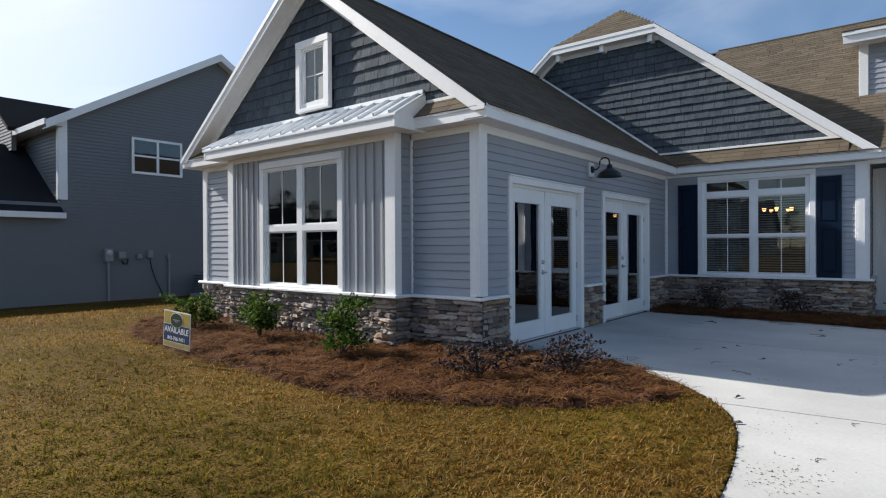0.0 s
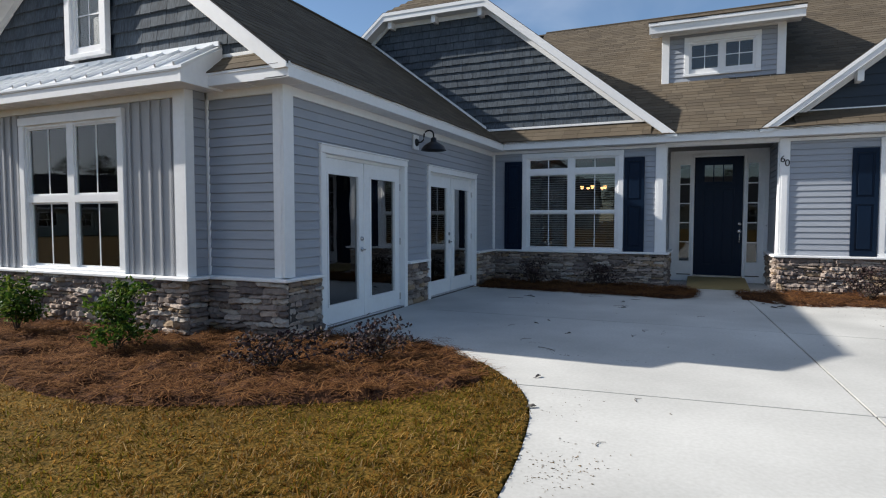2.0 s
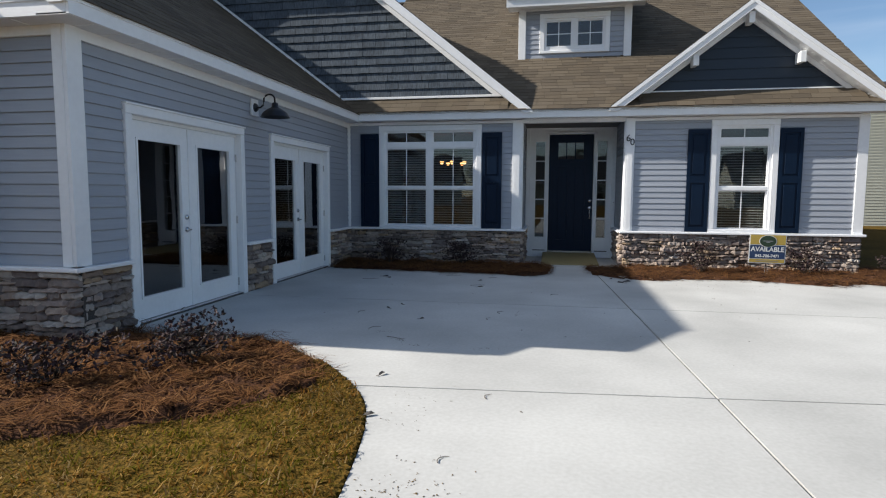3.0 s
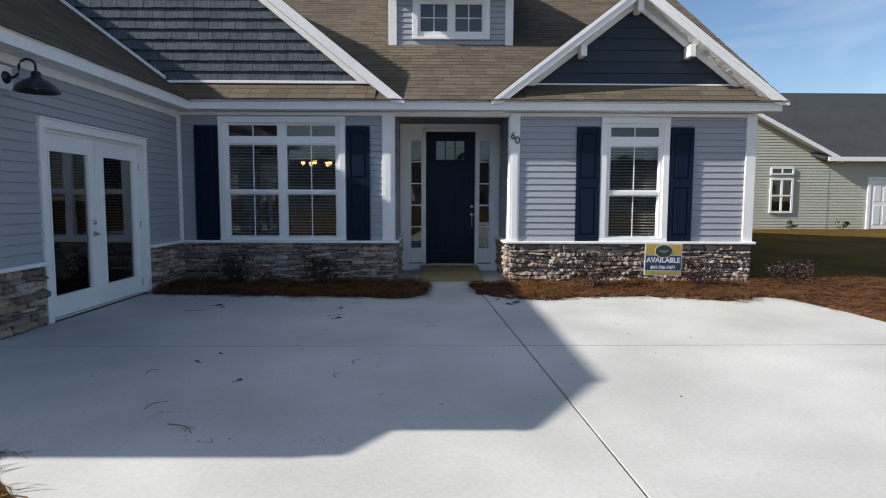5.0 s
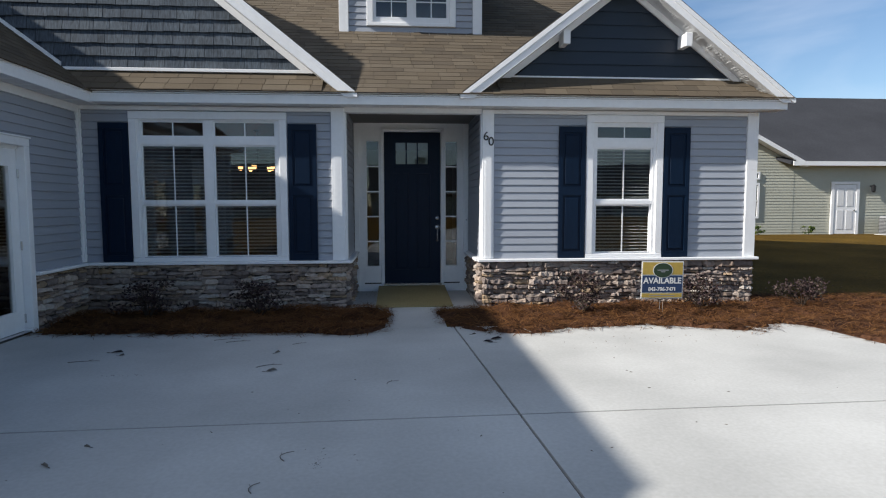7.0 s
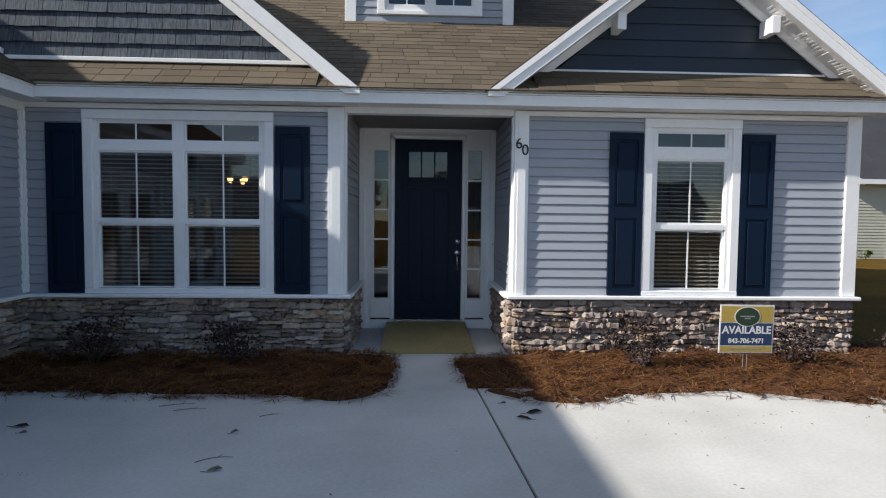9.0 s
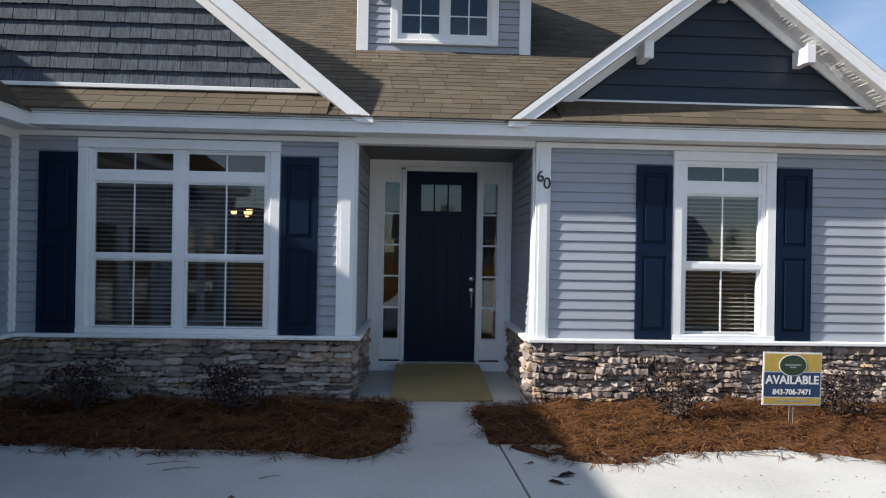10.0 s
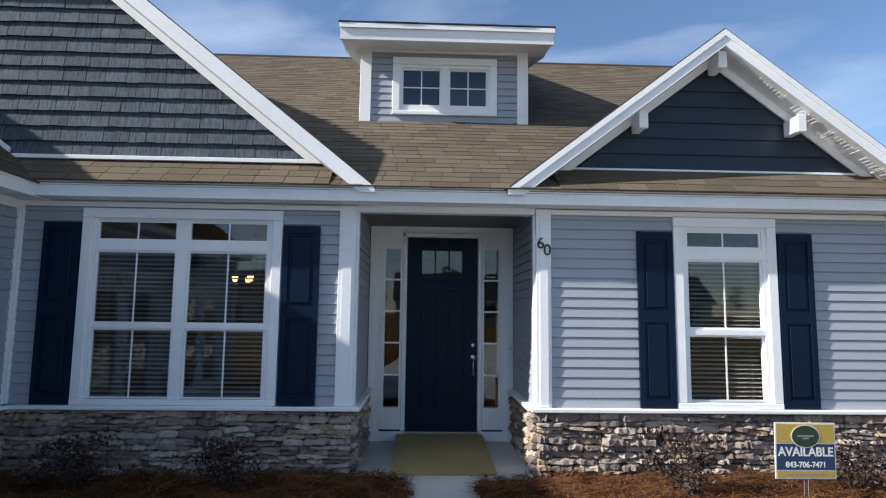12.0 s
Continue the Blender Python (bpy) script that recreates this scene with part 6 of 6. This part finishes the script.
def tree(m, seed, h):
    rnd = random.Random(seed)
    t = thing("pine_tree", m, "tall pine with an uneven dark crown", "tree", "pines across the street")
    part("trunk", rod(bmesh.new(), [(0, 0, -0.2), (0.1, 0.05, h * 0.4), (0.0, 0.15, h * 0.95)], h * 0.018, 7, 0.3), BARK, t)
    verts, faces = [], []
    for _ in range(46):
        a, z = rnd.uniform(0, 6.283), rnd.uniform(0.38, 1.0)
        reach = h * 0.24 * (1.25 - z) * rnd.uniform(0.4, 1.3) + 0.3
        c = Vector((math.cos(a) * reach, math.sin(a) * reach, h * z))
        for _ in range(26):
            p = c + Vector((rnd.gauss(0, 0.55), rnd.gauss(0, 0.55), rnd.gauss(0, 0.32))) * h / 12
            d = Vector((rnd.uniform(-1, 1), rnd.uniform(-1, 1), rnd.uniform(-0.6, 0.9))).normalized() * h * 0.035
            w = d.cross(Vector((rnd.uniform(-1, 1), rnd.uniform(-1, 1), 1))).normalized() * h * 0.012
            k = len(verts)
            verts += [p, p + d * 0.5 + w, p + d, p + d * 0.5 - w]
            faces += [(k, k + 1, k + 2, k + 3)]
    raw("crown", verts, faces, TREE_FAR, t)
    return t


rnd = random.Random(5)
protos = [tree(pose(-30 + 12 * i, -114 - 3 * i, -0.1), 200 + i, h) for i, h in enumerate((9.5, 7.5, 11, 8.5))]
for k in range(26):
    copy_thing(protos[k % 4], pose(-110 + 8.6 * k + rnd.uniform(-2, 2), -110 - rnd.uniform(0, 20), -0.1, 0, 0, rnd.uniform(0, 360)))

for k in range(16):
    copy_thing(protos[k % 4], pose(-132 + rnd.uniform(-8, 8), -118 + 6.5 * k + rnd.uniform(-2, 2), -0.1, 0, 0, rnd.uniform(0, 360)) @ Matrix.Scale(1.6, 4))
copy_thing(st, pose(-58, -40, -0.4, 0, 0, 140))
copy_thing(st, pose(-72, -66, -0.4, 0, 0, 120))


# ---- litter on the concrete ----
SMEARS = ((2.48, -5.88, 0.10, 0.05), (2.68, -6.14, 0.05, 0.08), (2.86, -6.30, 0.12, 0.04), (3.46, -6.30, 0.12, 0.06), (1.82, -3.05, 0.18, 0.03), (3.65, -4.84, 0.05, 0.10))
def litter(name, n, x0, x1, y0, y1, seed, size, mat, label):
    r = random.Random(seed)
    verts, faces = [], []
    for _ in range(n):
        x, y, a, l = r.gauss((x0 + x1) / 2, (x1 - x0) / 4), r.gauss((y0 + y1) / 2, (y1 - y0) / 4), r.uniform(0, 6.283), size * r.uniform(0.4, 1.4)
        d, s = Vector((math.cos(a), math.sin(a), 0)) * l, Vector((-math.sin(a), math.cos(a), 0)) * l * r.uniform(0.15, 0.5)
        p = Vector((x, y, -0.028))
        k = len(verts)
        verts += [p - d, p + s, p + d, p - s, p + Vector((0, 0, l * 0.25))]
        faces += [(k, k + 1, k + 4), (k + 1, k + 2, k + 4), (k + 2, k + 3, k + 4), (k + 3, k, k + 4)]
    return tagged(raw(name, verts, faces, mat), label, "litter", kind="stuff")


litter("crumbs", 200, 3.1, 3.6, -9.2, -8.5, 301, 0.007, EARTH, "crumbs of soil by the driveway edge")
litter("crumbs", 40, 2.9, 3.4, -8.3, -7.3, 302, 0.007, EARTH, "crumbs of soil by the driveway edge")
for k, (x, y, w, h) in enumerate(SMEARS):
    litter("dirt_smear", 26, x - w, x + w, y - h, y + h, 320 + k, 0.006, STRAW, "smeared brown dirt on the concrete")
litter("twigs", 45, 0.6, 8.6, -6.2, -1.9, 303, 0.013, LITTER, "scattered dry leaf bits on the concrete")
litter("twigs", 50, 4.8, 8.8, -2.6, -1.8, 304, 0.010, NEEDLE, "scattered straw bits on the concrete")
for x, y, a, l in ((5.12, -2.02, 20, 0.075), (5.02, -2.15, 160, 0.06), (5.10, -1.74, 15, 0.035), (4.91, -1.80, 5, 0.03), (3.02, -3.02, 25, 0.05), (2.19, -4.77, 150, 0.032), (2.69, -5.26, 30, 0.03),
                   (2.95, -2.41, 50, 0.035), (1.52, -2.40, 10, 0.03), (1.42, -2.27, 5, 0.06), (2.29, -4.53, 170, 0.022), (2.98, -7.93, 40, 0.045), (2.83, -7.16, 70, 0.04)):
    lf = thing("fallen_leaf", pose(x, y, -0.026, 0, 0, a), "curled dark dead leaf on the concrete", "leaf", "fallen leaves")
    raw("blade", [(-l, 0, 0), (-l * 0.3, l * 0.38, 0.012), (l * 0.5, l * 0.3, 0.02), (l, 0, 0.004), (l * 0.5, -l * 0.3, 0.018), (-l * 0.3, -l * 0.38, 0.01), (0, 0, 0.003)],
        [(0, 6, 1), (1, 6, 2), (2, 6, 3), (3, 6, 4), (4, 6, 5), (5, 6, 0)], DARK_LEAF if l > 0.055 else LITTER, lf)
    part("stalk", rod(bmesh.new(), [(-l, 0, 0.002), (-l * 1.5, l * 0.1, 0.004)], 0.002, 5), TWIG, lf)


def twig(x, y, turn, l, bend):
    """A thin dry stem lying on the slab, bowed to one side."""
    t = thing("twig", pose(x, y, -0.024, 0, 0, turn), "thin dry curved twig on the concrete", "twig", "loose twigs")
    pts = [(l * (f - 0.5), bend * l * (1 - (2 * f - 1) ** 2), 0.0) for f in (0, 0.2, 0.4, 0.6, 0.8, 1.0)]
    part("stem", rod(bmesh.new(), pts, 0.003, 5, 0.5), LITTER, t)
    part("side_shoot", rod(bmesh.new(), [pts[3], (pts[3][0] + l * 0.14, pts[3][1] + l * 0.12, 0.003)], 0.002, 5, 0.5), LITTER, t)


for x, y, turn, l, bend in ((1.28, -2.59, 8, 0.26, 0.06), (2.46, -1.92, 12, 0.24, 0.08), (3.48, -4.75, 75, 0.13, 0.4), (1.96, -5.03, 70, 0.12, 0.3), (3.38, -5.11, 80, 0.11, 0.3), (4.05, -3.44, 40, 0.12, 0.3),
                            (2.32, -1.81, 14, 0.26, 0.08), (3.10, -2.06, 25, 0.14, 0.1), (2.97, -2.87, 20, 0.22, 0.15), (2.65, -6.14, -35, 0.24, 0.15), (2.34, -5.76, 60, 0.16, 0.3), (3.64, -7.47, 75, 0.1, 0.3), (3.52, -8.41, 60, 0.09, 0.3)):
    twig(x, y, turn, l, bend)
